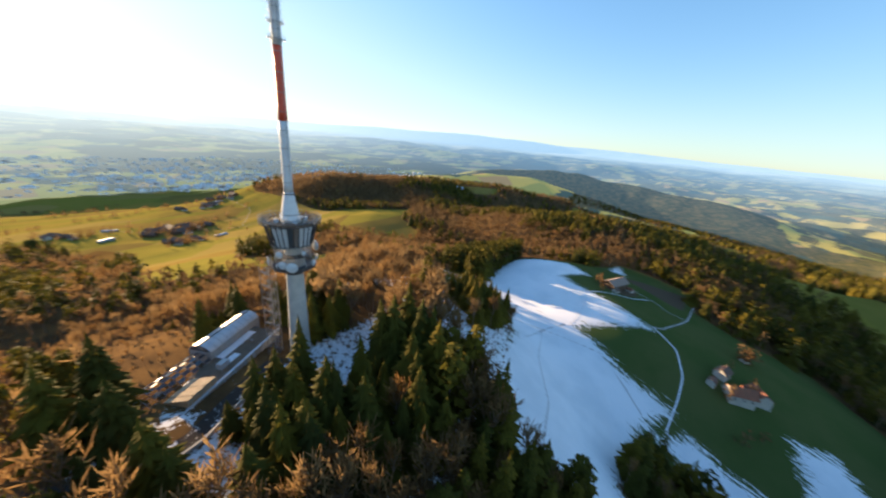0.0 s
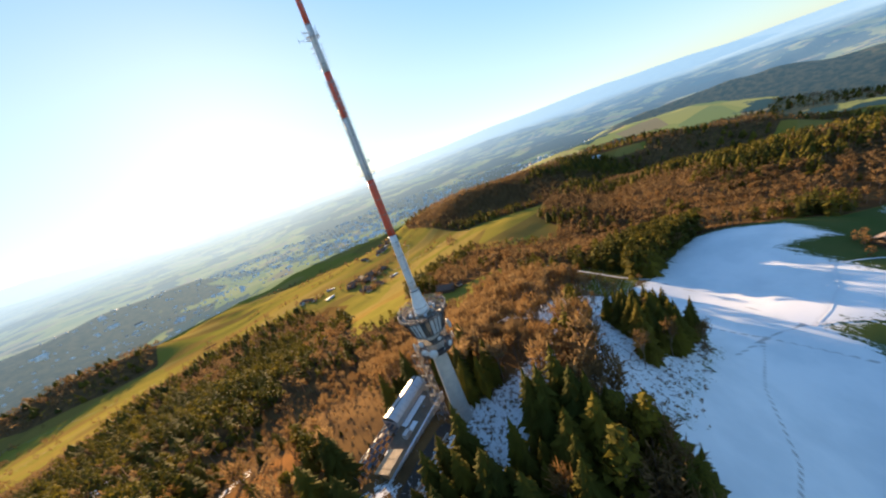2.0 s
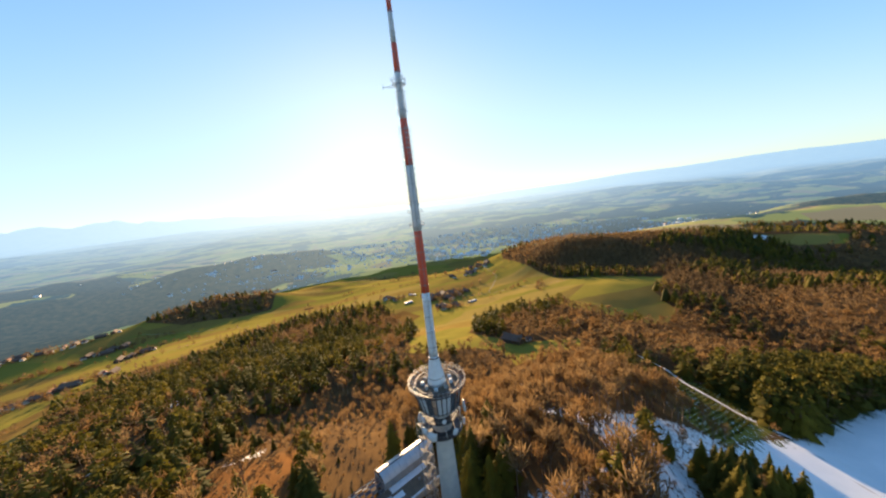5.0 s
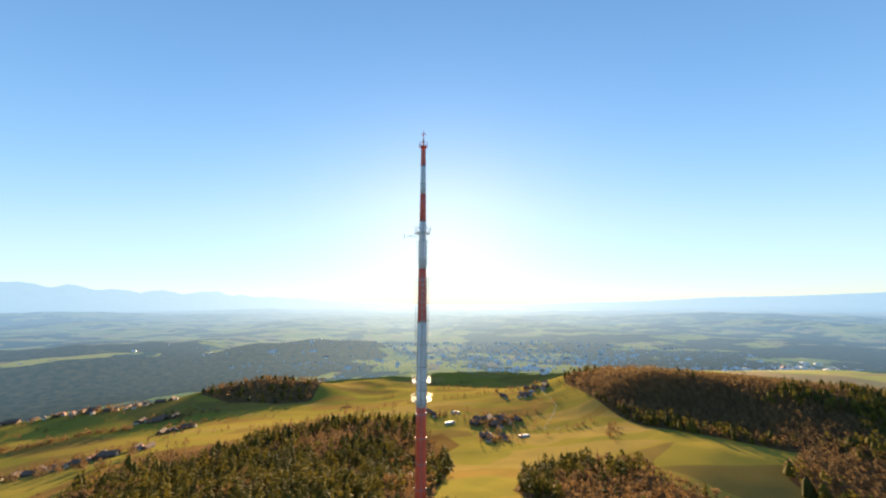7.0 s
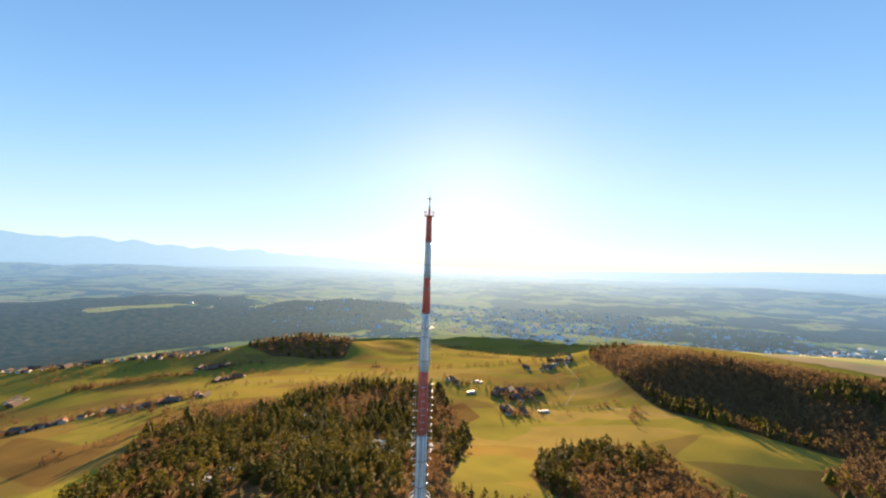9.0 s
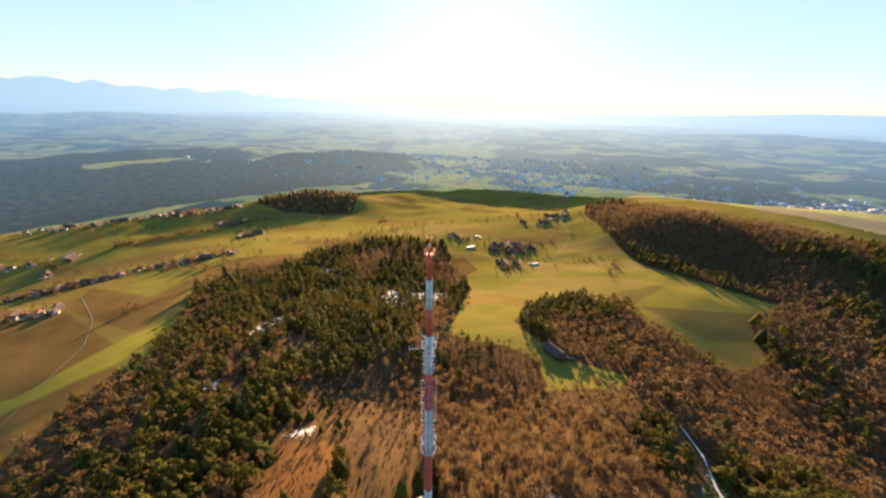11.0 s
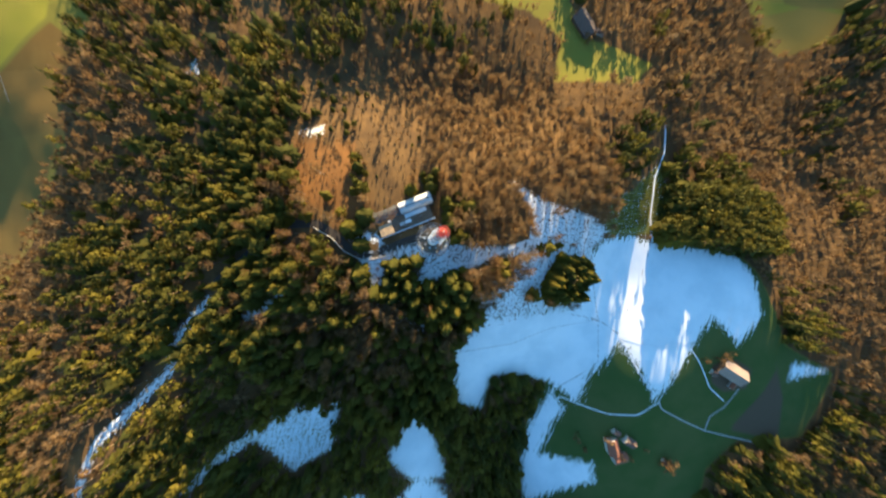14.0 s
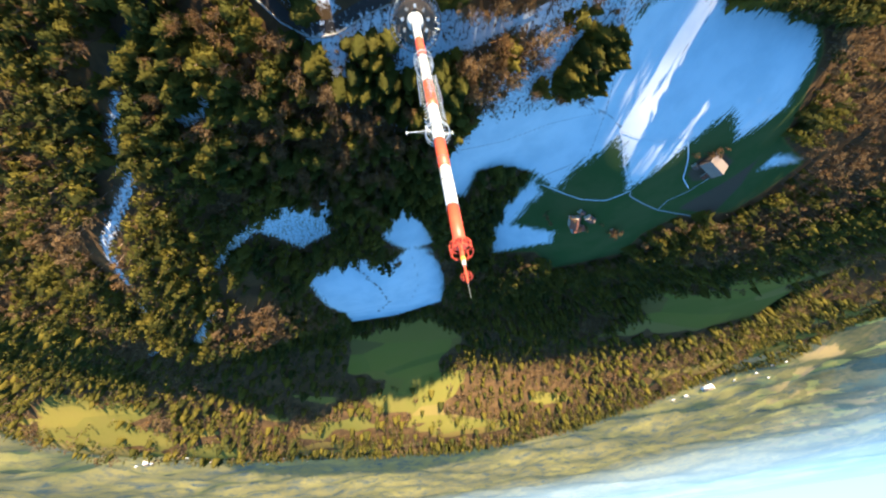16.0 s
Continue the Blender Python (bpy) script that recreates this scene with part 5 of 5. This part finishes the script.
def bare_arrays(seed, limbs, sprays, fine=1.0):
    """A leafless broad-leaved tree one metre high: forked limbs and a haze of twig sprays."""
    g = np.random.default_rng(seed)
    verts, tris, slots = [], [], []

    def stick(a, b, ra, rb, slot):
        n = len(verts)
        d = np.array(b) - np.array(a)
        d = d / (np.linalg.norm(d) + 1e-9)
        u = np.cross(d, (0.3, 0.9, 0.2))
        u /= np.linalg.norm(u)
        v = np.cross(d, u)
        for p, r in ((a, ra), (b, rb)):
            for j in range(3):
                c = 2.094 * j
                verts.append(tuple(np.array(p) + r * (math.cos(c) * u + math.sin(c) * v)))
        for j in range(3):
            p, q = n + j, n + (j + 1) % 3
            tris.extend([(p, q, q + 3), (p, q + 3, p + 3)])
            slots.extend([slot, slot])

    fork = 0.42
    stick((0, 0, -0.04), (g.normal(0, 0.01), g.normal(0, 0.01), fork), 0.017, 0.012, 1)
    stick((0, 0, fork), (g.normal(0, 0.03), g.normal(0, 0.03), 0.8), 0.011, 0.003, 1)
    tips = []
    for k in range(limbs):
        a = 2.4 * k + g.normal(0, 0.3)
        z = fork + 0.35 * (k / limbs)
        reach_ = g.uniform(0.08, 0.21)
        tip = (reach_ * math.cos(a), reach_ * math.sin(a), min(0.97, z + g.uniform(0.22, 0.40)))
        stick((0, 0, z), tip, 0.009, 0.002, 1)
        tips.append(((0, 0, z), tip))
    for k in range(sprays):
        a, b = tips[k % len(tips)]
        t = g.uniform(0.35, 1.0)
        p = np.array(a) * (1 - t) + np.array(b) * t
        d = g.normal(0, 1, 3)
        d[2] = abs(d[2]) * 0.9 + 0.8
        d /= np.linalg.norm(d)
        length = g.uniform(0.12, 0.26)
        side = np.cross(d, g.normal(0, 1, 3))
        side /= np.linalg.norm(side) + 1e-9
        n = len(verts)
        w = 0.0075 * fine
        verts.extend([tuple(p), tuple(p + d * length * 0.7 + side * w * 2.2), tuple(p + d * length), tuple(p + d * length * 0.62 - side * w * 2.0)])
        tris.extend([(n, n + 1, n + 2), (n, n + 2, n + 3)])
        slots.extend([0, 0])
    return np.array(verts), np.array(tris), np.array(slots)


def lump_arrays(seed, lumps, leaves, wide=0.24, low=0.35, leaf=1.0):
    """A broad evergreen or rounded crown one metre high: tufts of small leaf faces on a forked trunk."""
    g = np.random.default_rng(seed)
    verts, tris, slots = [], [], []
    for k in range(lumps):
        f = k / max(1, lumps - 1)
        a = 2.4 * k + g.normal(0, 0.3)
        out = wide * (1 - f) ** 0.6 * g.uniform(0.45, 0.95)
        c = np.array([out * math.cos(a), out * math.sin(a), low + (0.9 - low) * f + g.normal(0, 0.03)])
        size = wide * g.uniform(0.42, 0.62) * (1 - 0.35 * f)
        for j in range(leaves):
            d = g.normal(0, 1, 3)
            d[2] = d[2] * 0.8 + 0.35
            d /= np.linalg.norm(d)
            u = np.cross(d, g.normal(0, 1, 3))
            u /= np.linalg.norm(u) + 1e-9
            v = np.cross(d, u)
            p = c + d * size * g.uniform(0.65, 1.1)
            s = size * g.uniform(0.45, 0.8) * leaf
            n = len(verts)
            verts += [tuple(p + u * s), tuple(p - u * s * 0.6 + v * s * 0.8), tuple(p - u * s * 0.6 - v * s * 0.8 - d * s * 0.5)]
            tris.append((n, n + 1, n + 2))
            slots.append(0)
    n = len(verts)
    for z, r in ((-0.05, 0.018), (0.8, 0.006)):
        for j in range(3):
            verts.append((r * math.cos(j * 2.094), r * math.sin(j * 2.094), z))
    for j in range(3):
        p, q = n + j, n + (j + 1) % 3
        tris += [(p, q, q + 3), (p, q + 3, p + 3)]
        slots += [1, 1]
    return np.array(verts), np.array(tris), np.array(slots)


def clump_arrays(seed):
    """A far tree of few faces, one metre high, with a ragged outline."""
    g = np.random.default_rng(seed)
    n = 6
    verts = [(0, 0, 1.0)]
    for z, r in ((0.62, 0.17), (0.05, 0.27)):
        for j in range(n):
            a = 2 * math.pi * (j + g.uniform(-0.25, 0.25)) / n
            rr = r * g.uniform(0.75, 1.25)
            verts.append((rr * math.cos(a), rr * math.sin(a), z + g.normal(0, 0.05)))
    tris = []
    for j in range(n):
        k = (j + 1) % n
        tris += [(0, 1 + j, 1 + k), (1 + j, 1 + n + j, 1 + n + k), (1 + j, 1 + n + k, 1 + k)]
    return np.array(verts), np.array(tris), np.zeros(len(tris), int)


def forest(name, kinds, x, y, z, high, material, label, seed, wide=None):
    """Many trees as one object: a kind, turn, height and tone for each."""
    g = np.random.default_rng(seed)
    vs, ts, ss, tint, n = [], [], [], [], 0
    pick = g.integers(0, len(kinds), len(x))
    for k, (v, t, s) in enumerate(kinds):
        who = np.where(pick == k)[0]
        if len(who) == 0:
            continue
        a = g.uniform(0, 6.283, len(who))
        c, d = np.cos(a)[:, None], np.sin(a)[:, None]
        h = high[who][:, None]
        w = h * (g.uniform(0.85, 1.65, len(who))[:, None] if wide is None else wide[who][:, None])
        px = (v[None, :, 0] * c - v[None, :, 1] * d) * w + x[who][:, None]
        py = (v[None, :, 0] * d + v[None, :, 1] * c) * w + y[who][:, None]
        pz = v[None, :, 2] * h + z[who][:, None]
        vs.append(np.stack([px, py, pz], -1).reshape(-1, 3))
        ts.append((t[None] + n + np.arange(len(who))[:, None, None] * len(v)).reshape(-1, 3))
        ss.append(np.tile(s, len(who)))
        stand = 0.5 * value_noise(x[who], y[who], 60, 55, 2) + 0.6 * g.random(len(who))
        tint.append(np.repeat(stand, len(v)))
        n += len(who) * len(v)
    me = mesh_of(name, np.concatenate(vs), np.concatenate(ts), {"tint": np.concatenate(tint)}, np.concatenate(ss))
    me.materials.append(material)
    me.materials.append(bark)
    tagged(new(name, me), label, "woodland", kind="stuff")
    return len(me.polygons)


def scatter(g, x0, x1, y0, y1, step):
    nx, ny = int((x1 - x0) / step), int((y1 - y0) / step)
    i, j = np.meshgrid(np.arange(nx), np.arange(ny), indexing="ij")
    x = x0 + (i + g.uniform(0.05, 0.95, i.shape)) * step
    y = y0 + (j + g.uniform(0.05, 0.95, i.shape)) * step
    return x.ravel(), y.ravel()


def broadleaf_share(x, y):
    """How far the wood is of bare broad-leaved trees: the sunny slope beyond the tower and parts elsewhere."""
    s = 0.5 + 1.25 * (value_noise(x, y, 95, 41, 3) - 0.5)
    slope = np.exp(-((x - 20) / 130) ** 2 - ((y - 95) / 75) ** 2)
    south = np.exp(-((x - 60) / 200) ** 2 - ((y + 60) / 90) ** 2)
    fir_hill = np.exp(-((x + 110) / 130) ** 2 - ((y - 330) / 170) ** 2)
    west = np.exp(-((x - 400) / 190) ** 2 - ((y - 190) / 150) ** 2)
    hill = np.exp(-((x - 640) / 200) ** 2 - ((y - 760) / 260) ** 2)
    east = np.exp(-((x + 270) / 90) ** 2 - ((y - 90) / 130) ** 2)
    field_edge = np.exp(-((x - 300) / 95) ** 2 - ((y - 70) / 70) ** 2)
    return s + 0.05 + 0.44 * slope - 0.06 * south + 0.2 * np.exp(-((x - 45) / 28) ** 2 - ((y + 35) / 22) ** 2) - 0.35 * fir_hill + 0.34 * west + 0.4 * hill + 0.26 * east + 0.22 * np.exp(-((x + 70) / 110) ** 2 - ((y - 210) / 70) ** 2) - 0.5 * field_edge


def tree_sites(g, x, y, thin=True):
    w = woods(x, y)
    o = open_ground(x, y)
    ok = (w > 1.5) & (o < 0.5)
    ok |= (inside(x, y, GLADES[3]) > 0) & (g.random(len(x)) < 0.34)
    # A few young trees stand in the clearing.
    ok |= (w > 1.5) & (inside(x, y, CLEARING) > 0) & (inside(x, y, FIR_STAND) < 0) & (g.random(len(x)) < 0.09)
    glade = value_noise(x, y, 48, 44, 3)
    screen = np.hypot((x - 290) / 105, (y - 62) / 70) < 1
    ok &= (glade + g.uniform(-0.05, 0.05, len(x)) > 0.25) | screen
    ok &= (inside(x, y, BRACKEN) + 36 * (value_noise(x, y, 20, 71, 2) - 0.55) < 0) | (g.random(len(x)) < 0.12)
    return ok


def young(x, y):
    """The greatest height of trees: held low in two strips to let low sun onto the snowfield."""
    d = x - 0.0875 * y
    strip = ((d > 203) & (d < 225)) | (np.abs(d - 265.5) < 3.2)
    limit = np.where(y < 72, 0.0, np.where(y < 105, 4.5, np.where(y < 150, 10.0, 40.0)))
    return np.where(strip & (y > 0), limit, 40.0)


def build_woods():
    g = np.random.default_rng(3)
    firs_near = [fir_arrays(s, 15, 11, 0.21) for s in (1, 2, 3)]
    firs_mid = [fir_arrays(s, 8, 6, 0.25, False) for s in (4, 5, 6)]
    firs_near += [lump_arrays(s, 12, 24, 0.21, 0.25, 0.76) for s in (51, 52)]
    firs_mid += [lump_arrays(s, 9, 11, 0.26, 0.25, 0.85) for s in (53, 54, 55)]
    bare_near = [bare_arrays(s, 10, 120, 0.68) for s in (11, 12, 13, 14)]
    bare_mid = [bare_arrays(s, 5, 50, 1.6) for s in (15, 16, 17)] + [lump_arrays(s, 7, 6, 0.25, 0.5) for s in (56, 57)]
    far = [clump_arrays(s) for s in (21, 22)] + [lump_arrays(s, 6, 5, 0.27, 0.25) for s in (23, 24, 25)]
    far_bare = [lump_arrays(s, 6, 6, 0.32, 0.3, 0.9) for s in (26, 27, 28)]
    total = 0
    # Near the tower.
    x, y = scatter(g, -190, 190, -190, 190, 6.9)
    ok = tree_sites(g, x, y) & (np.hypot(x, y) < 175)
    x, y = x[ok], y[ok]
    bare = broadleaf_share(x, y) + g.uniform(-0.2, 0.2, len(x)) > 0.5
    stand = inside(x, y, FIR_STAND) > 0
    sx, sy = scatter(g, 96, 160, -54, -2, 5.6)
    more = inside(sx, sy, FIR_STAND) > 1
    x, y = np.concatenate([x[~stand], sx[more]]), np.concatenate([y[~stand], sy[more]])
    bare = np.concatenate([bare[~stand], g.random(int(more.sum())) < 0.04])
    singles = np.hypot(x + 5, y + 5) < 62
    singles[len(x) - int(more.sum()):] = True
    z = ground_at(x, y)
    high = np.where(bare, g.uniform(15, 24, len(x)), 12 + 18 * g.random(len(x)) ** 0.8)
    high = np.where((x > 12) & (x < 105) & (y > -115) & (y < -4), high * 1.28, high)
    # Trees sunward of the station's board roof are kept brushwood-low to let sun reach it.
    high = np.where((x - 0.0875 * y > -54) & (x - 0.0875 * y < -22) & (y > 18) & (y < 120), np.minimum(high, 3.0 + 0.125 * np.maximum(y - 22, 0)), high)
    behind = np.clip((150 - np.hypot((x + 10) * 0.85, (y - 150) * 1.1)) / 60, 0, 1) * (y > 40)
    high = high * (1 - 0.2 * behind)
    high = np.where(inside(x, y, FIR_STAND) > 0, g.uniform(19, 30, len(x)), high)
    sunward = x - 0.0875 * y
    # Trees sunward of bracken and station are lowered to let the sun in.
    high = np.where((sunward > -128) & (sunward < -58) & (y > 76), high * 0.5, high)
    high = np.where((sunward > -75) & (sunward < -22) & (y > 36), high * 0.72, high)
    single_trees(x, y, z, high, bare, singles)
    for flag, kinds, mat, label, name in ((False, firs_near, needles, "dark green firs of the hilltop wood", "fir_wood"),
                                          (True, bare_near, twigs, "leafless brown broad-leaved trees of the hilltop wood", "bare_wood")):
        who = (bare == flag) & ~singles
        total += forest(name, kinds, x[who], y[who], z[who], high[who], mat, label, 5, g.uniform(0.7, 1.15, int(who.sum())) if flag else None)
    # The rest of the hill.
    x, y = scatter(g, -720, 1060, -600, 790, 9.1)
    ok = tree_sites(g, x, y) & (np.hypot(x, y) >= 175)
    x, y = x[ok], y[ok]
    # The tall dense edge above the snowfield.
    ex, ey = scatter(g, 228, 356, 4, 66, 4.4)
    edge = (inside(ex, ey, FARMLAND) < -2) & (open_ground(ex, ey) < 0) & (inside(ex, ey, NURSERY) < -2)
    x, y = np.concatenate([x, ex[edge]]), np.concatenate([y, ey[edge]])
    # Thin bare trees added sunward of the track to filter sunlight on the snow.
    tx, ty = g.uniform(232, 262, 20), g.uniform(135, 250, 20)
    x, y = np.concatenate([tx, x]), np.concatenate([ty, y])
    close = (np.hypot(x, y) < 560)
    bare = broadleaf_share(x, y) + g.uniform(-0.2, 0.2, len(x)) > np.where(y < -140, 0.68, 0.52)
    z = ground_at(x, y)
    high = np.where(bare, g.uniform(11, 18, len(x)), 10 + 16 * g.random(len(x)) ** 0.7) * np.where(y < -200, 1.15, 1.0)
    bare[:20] = True
    high[:20] = g.uniform(15, 22, 20)
    bare[len(bare) - int(edge.sum()):] = False
    high[len(bare) - int(edge.sum()):] = g.uniform(23, 30, int(edge.sum()))
    behind = np.clip((150 - np.hypot((x + 10) * 0.85, (y - 150) * 1.1)) / 60, 0, 1)
    high = high * (1 - 0.2 * behind)
    limit = young(x, y)
    bald = (limit == 0) & (g.random(len(x)) > 0.7)
    # Trees left in the sun strips are made bare to filter the light.
    bare |= limit == 0
    high = np.minimum(high, np.where(limit == 0, 13.0, limit) * g.uniform(0.7, 1.0, len(x)))
    x, y, z, high, bare, close = (v[~bald] for v in (x, y, z, high, bare, close))
    for flag, kinds, mat, label, name in ((False, firs_mid, needles, "dark fir woods over the hill's flanks", "fir_wood"),
                                          (True, bare_mid, twigs, "bare brown woods over the hill's flanks", "bare_wood")):
        who = (bare == flag) & close
        total += forest(name, kinds, x[who], y[who], z[who], high[who], mat, label, 6)
        who = (bare == flag) & ~close
        total += forest(name, far_bare if flag else far, x[who], y[who], z[who], high[who], mat, label.replace("flanks", "far flanks"), 7, g.uniform(0.85, 1.3, int(who.sum())))
    # Woods farther out, by true place.
    x, y = scatter(g, -4600, 4000, -3100, 3700, 22)
    lx, ly = scatter(g, -1500, 1500, -1500, -600, 16)
    lee = np.hypot(lx, ly) < 1500
    beyond = ~((np.hypot(x, y) < 1500) & (y < -600))
    x, y = np.concatenate([x[beyond], lx[lee]]), np.concatenate([y[beyond], ly[lee]])
    ok = (woods(x, y) + np.where((y < -760) & (g.random(len(x)) < 0.22), 40, 0) > 4) & (np.hypot(x, y) < np.where((y < -300) | (x > 900), 2300, 1900)) & ~((x > -720) & (x < 1060) & (y > -600) & (y < 790))
    x, y = x[ok], y[ok]
    r = np.hypot(x, y)
    k = np.where(r < TRUE_TO, 1.0, (TRUE_TO + SQUEEZE * np.log(np.maximum(r, TRUE_TO) / TRUE_TO)) / r)
    x, y = x * k, y * k
    bare = broadleaf_share(x / k, y / k) + g.uniform(-0.3, 0.3, len(x)) > np.where(y < 0, 0.86, 0.60)
    z = ground_at(x, y)
    high = g.uniform(15, 24, len(x)) * k
    for flag, mat, label, name in ((False, needles, "far dark fir woods", "fir_wood"), (True, twigs, "far bare brown woods", "bare_wood")):
        who = bare == flag
        total += forest(name, far_bare if flag else far, x[who], y[who], z[who], high[who], mat, label, 8, g.uniform(1.1, 1.8, int(who.sum())))
    # Shrubs and stumps poking out of the snow, rows of young trees, dry bracken.
    shrub = [bare_arrays(s, 4, 26, 3.2) for s in (61, 62, 63)]
    sx, sy = scatter(g, -60, 180, -80, 60, 3.4)
    inn = np.maximum(inside(sx, sy, CLEARING), inside(sx, sy, TOWER_SNOW))
    ok = (inn > -3) & (g.random(len(sx)) < 0.55) & (np.hypot(sx, sy) > 9) & (along(sx, sy, ROAD) > 4) & (along(sx, sy, SLOPE_PATH) > 2)
    bx, by = scatter(g, -122, -50, 4, 82, 3.6)
    keep = (inside(bx, by, BRACKEN) > 0) & (along(bx, by, ROAD) > 5) & (g.random(len(bx)) < 0.5)
    nx, ny = np.meshgrid(np.arange(166, 238, 1.6), np.arange(14, 92, 3.6))
    nx, ny = nx.ravel() + g.normal(0, 0.3, nx.size), ny.ravel() + 0.25 * (nx.ravel() - 166) + g.normal(0, 0.3, nx.size)
    rows = (inside(nx, ny, NURSERY) > 0) & (along(nx, ny, FIELD_TRACK) > 2.5)
    hs = np.sort(g.random(46))
    for name, x, y, lo, hi, mat, label in (("shrubs", sx[ok], sy[ok], 0.7, 2.6, twigs, "dark bare shrubs poking out of the snowy slope"),
                                           ("hedge", np.interp(hs, (0, 0.3, 0.6, 1), (-70, -45, -35, -60)) + g.normal(0, 1.2, 46), np.interp(hs, (0, 0.3, 0.6, 1), (-252, -300, -360, -440)), 1.5, 4.0, twigs, "thin bare hedge across the southern snowfield"),
                                           ("bracken", bx[keep], by[keep], 1.0, 3.6, twigs, "dry golden bracken and brushwood"),
                                           ("young_firs", nx[rows], ny[rows], 0.9, 2.0, needles, "rows of young firs planted in the snow")):
        total += forest(name, shrub if mat is twigs else firs_mid[:1], x, y, ground_at(x, y), g.uniform(lo, hi, len(x)), mat, label, 10, g.uniform(1.6, 2.6, len(x)))
    # Fruit trees, hedges and garden trees about the villages and along the lanes.
    px, py = [], []
    for cx, cy, n, sp in ((200, 722, 120, 55), (170, 595, 26, 26), (60, 770, 16, 22), (-860, 525, 60, 60), (-640, 605, 50, 60), (-730, 378, 22, 40), (-790, 1000, 30, 28), (-630, 862, 26, 22),
                          (-1000, 1085, 70, 90), (-1180, 920, 80, 110), (-700, 1010, 40, 70), (420, 1010, 30, 90), (60, 800, 14, 60), (303, -110, 7, 20), (208, -214, 6, 26), (268, -226, 6, 8), (150, 226, 12, 24)):
        px.append(g.normal(cx, sp * 0.75, n))
        py.append(g.normal(cy, sp * 0.55, n))
    for ax, ay, bx, by, n in ((-520, 560, -200, 820, 26), (-380, 700, -60, 850, 22), (130, 560, 420, 640, 16), (-900, 620, -560, 780, 24), (-960, 490, -540, 650, 90), (-1010, 760, -900, 900, 70), (-900, 900, -800, 930, 50), (260, 760, 520, 900, 18),
                              (-620, 700, -100, 905, 40), (-300, 905, 60, 1010, 30), (60, 1010, 480, 1120, 34), (-120, 1230, 300, 1330, 36), (150, 1480, 520, 1400, 30), (-1250, 700, -820, 600, 60),
                              (-520, 330, -430, 480, 14), (-460, 520, -700, 560, 30), (340, 470, 430, 600, 18), (-760, 900, -420, 960, 26), (-60, 1560, 330, 1640, 30)):
        t = np.sort(g.random(n))
        px.append(ax + (bx - ax) * t + g.normal(0, 5, n))
        py.append(ay + (by - ay) * t + g.normal(0, 5, n))
    x, y = np.concatenate(px), np.concatenate(py)
    ok = woods(x, y) < -4
    x, y = x[ok], y[ok]
    total += forest("garden_trees", [lump_arrays(s, 7, 7, 0.3, 0.2, 0.85) for s in (64, 65, 66)], x, y, ground_at(x, y), 7 + 9 * g.random(len(x)) ** 1.5, twigs, "bare fruit trees and hedges about the villages", 9, g.uniform(1.0, 1.7, len(x)))
    print("forest triangles", total)


def single_trees(x, y, z, high, bare, singles):
    """The trees round the tower, each a thing with trunk and crown."""
    protos = {False: [], True: []}
    for flag, seeds in ((False, (31, 32, 33, 34)), (True, (41, 42, 43, 44))):
        for s in seeds:
            v, t, slot = bare_arrays(s, 14, 230, 0.55) if flag else fir_arrays(s, 22, 15, 0.20)
            pair = []
            for name, pickslot, mat in (("crown", 0, needles if not flag else twigs), ("trunk", 1, bark)):
                tt = t[slot == pickslot]
                used, inv = np.unique(tt, return_inverse=True)
                me = mesh_of(name, v[used], inv.reshape(-1, 3))
                me.materials.append(mat)
                pair.append((name, me))
            protos[flag].append(pair)
    g = np.random.default_rng(17)
    for i in np.where(singles)[0][:300]:
        flag = bool(bare[i])
        pair = protos[flag][int(g.integers(0, 4))]
        h = float(high[i])
        w = h * float(g.uniform(0.65, 1.1) if flag else g.uniform(0.95, 1.5))
        ob = thing("bare_tree" if flag else "fir_tree", "leafless brown broad-leaved tree near the tower" if flag else "tall dark green fir near the tower",
                   "tree", pose(float(x[i]), float(y[i]), float(z[i]), 0, 0, float(g.uniform(0, 360))) @ Matrix.Diagonal((w, w, h, 1)), "trees round the tower")
        for name, me in pair:
            hang(name, me, ob)


build_woods()
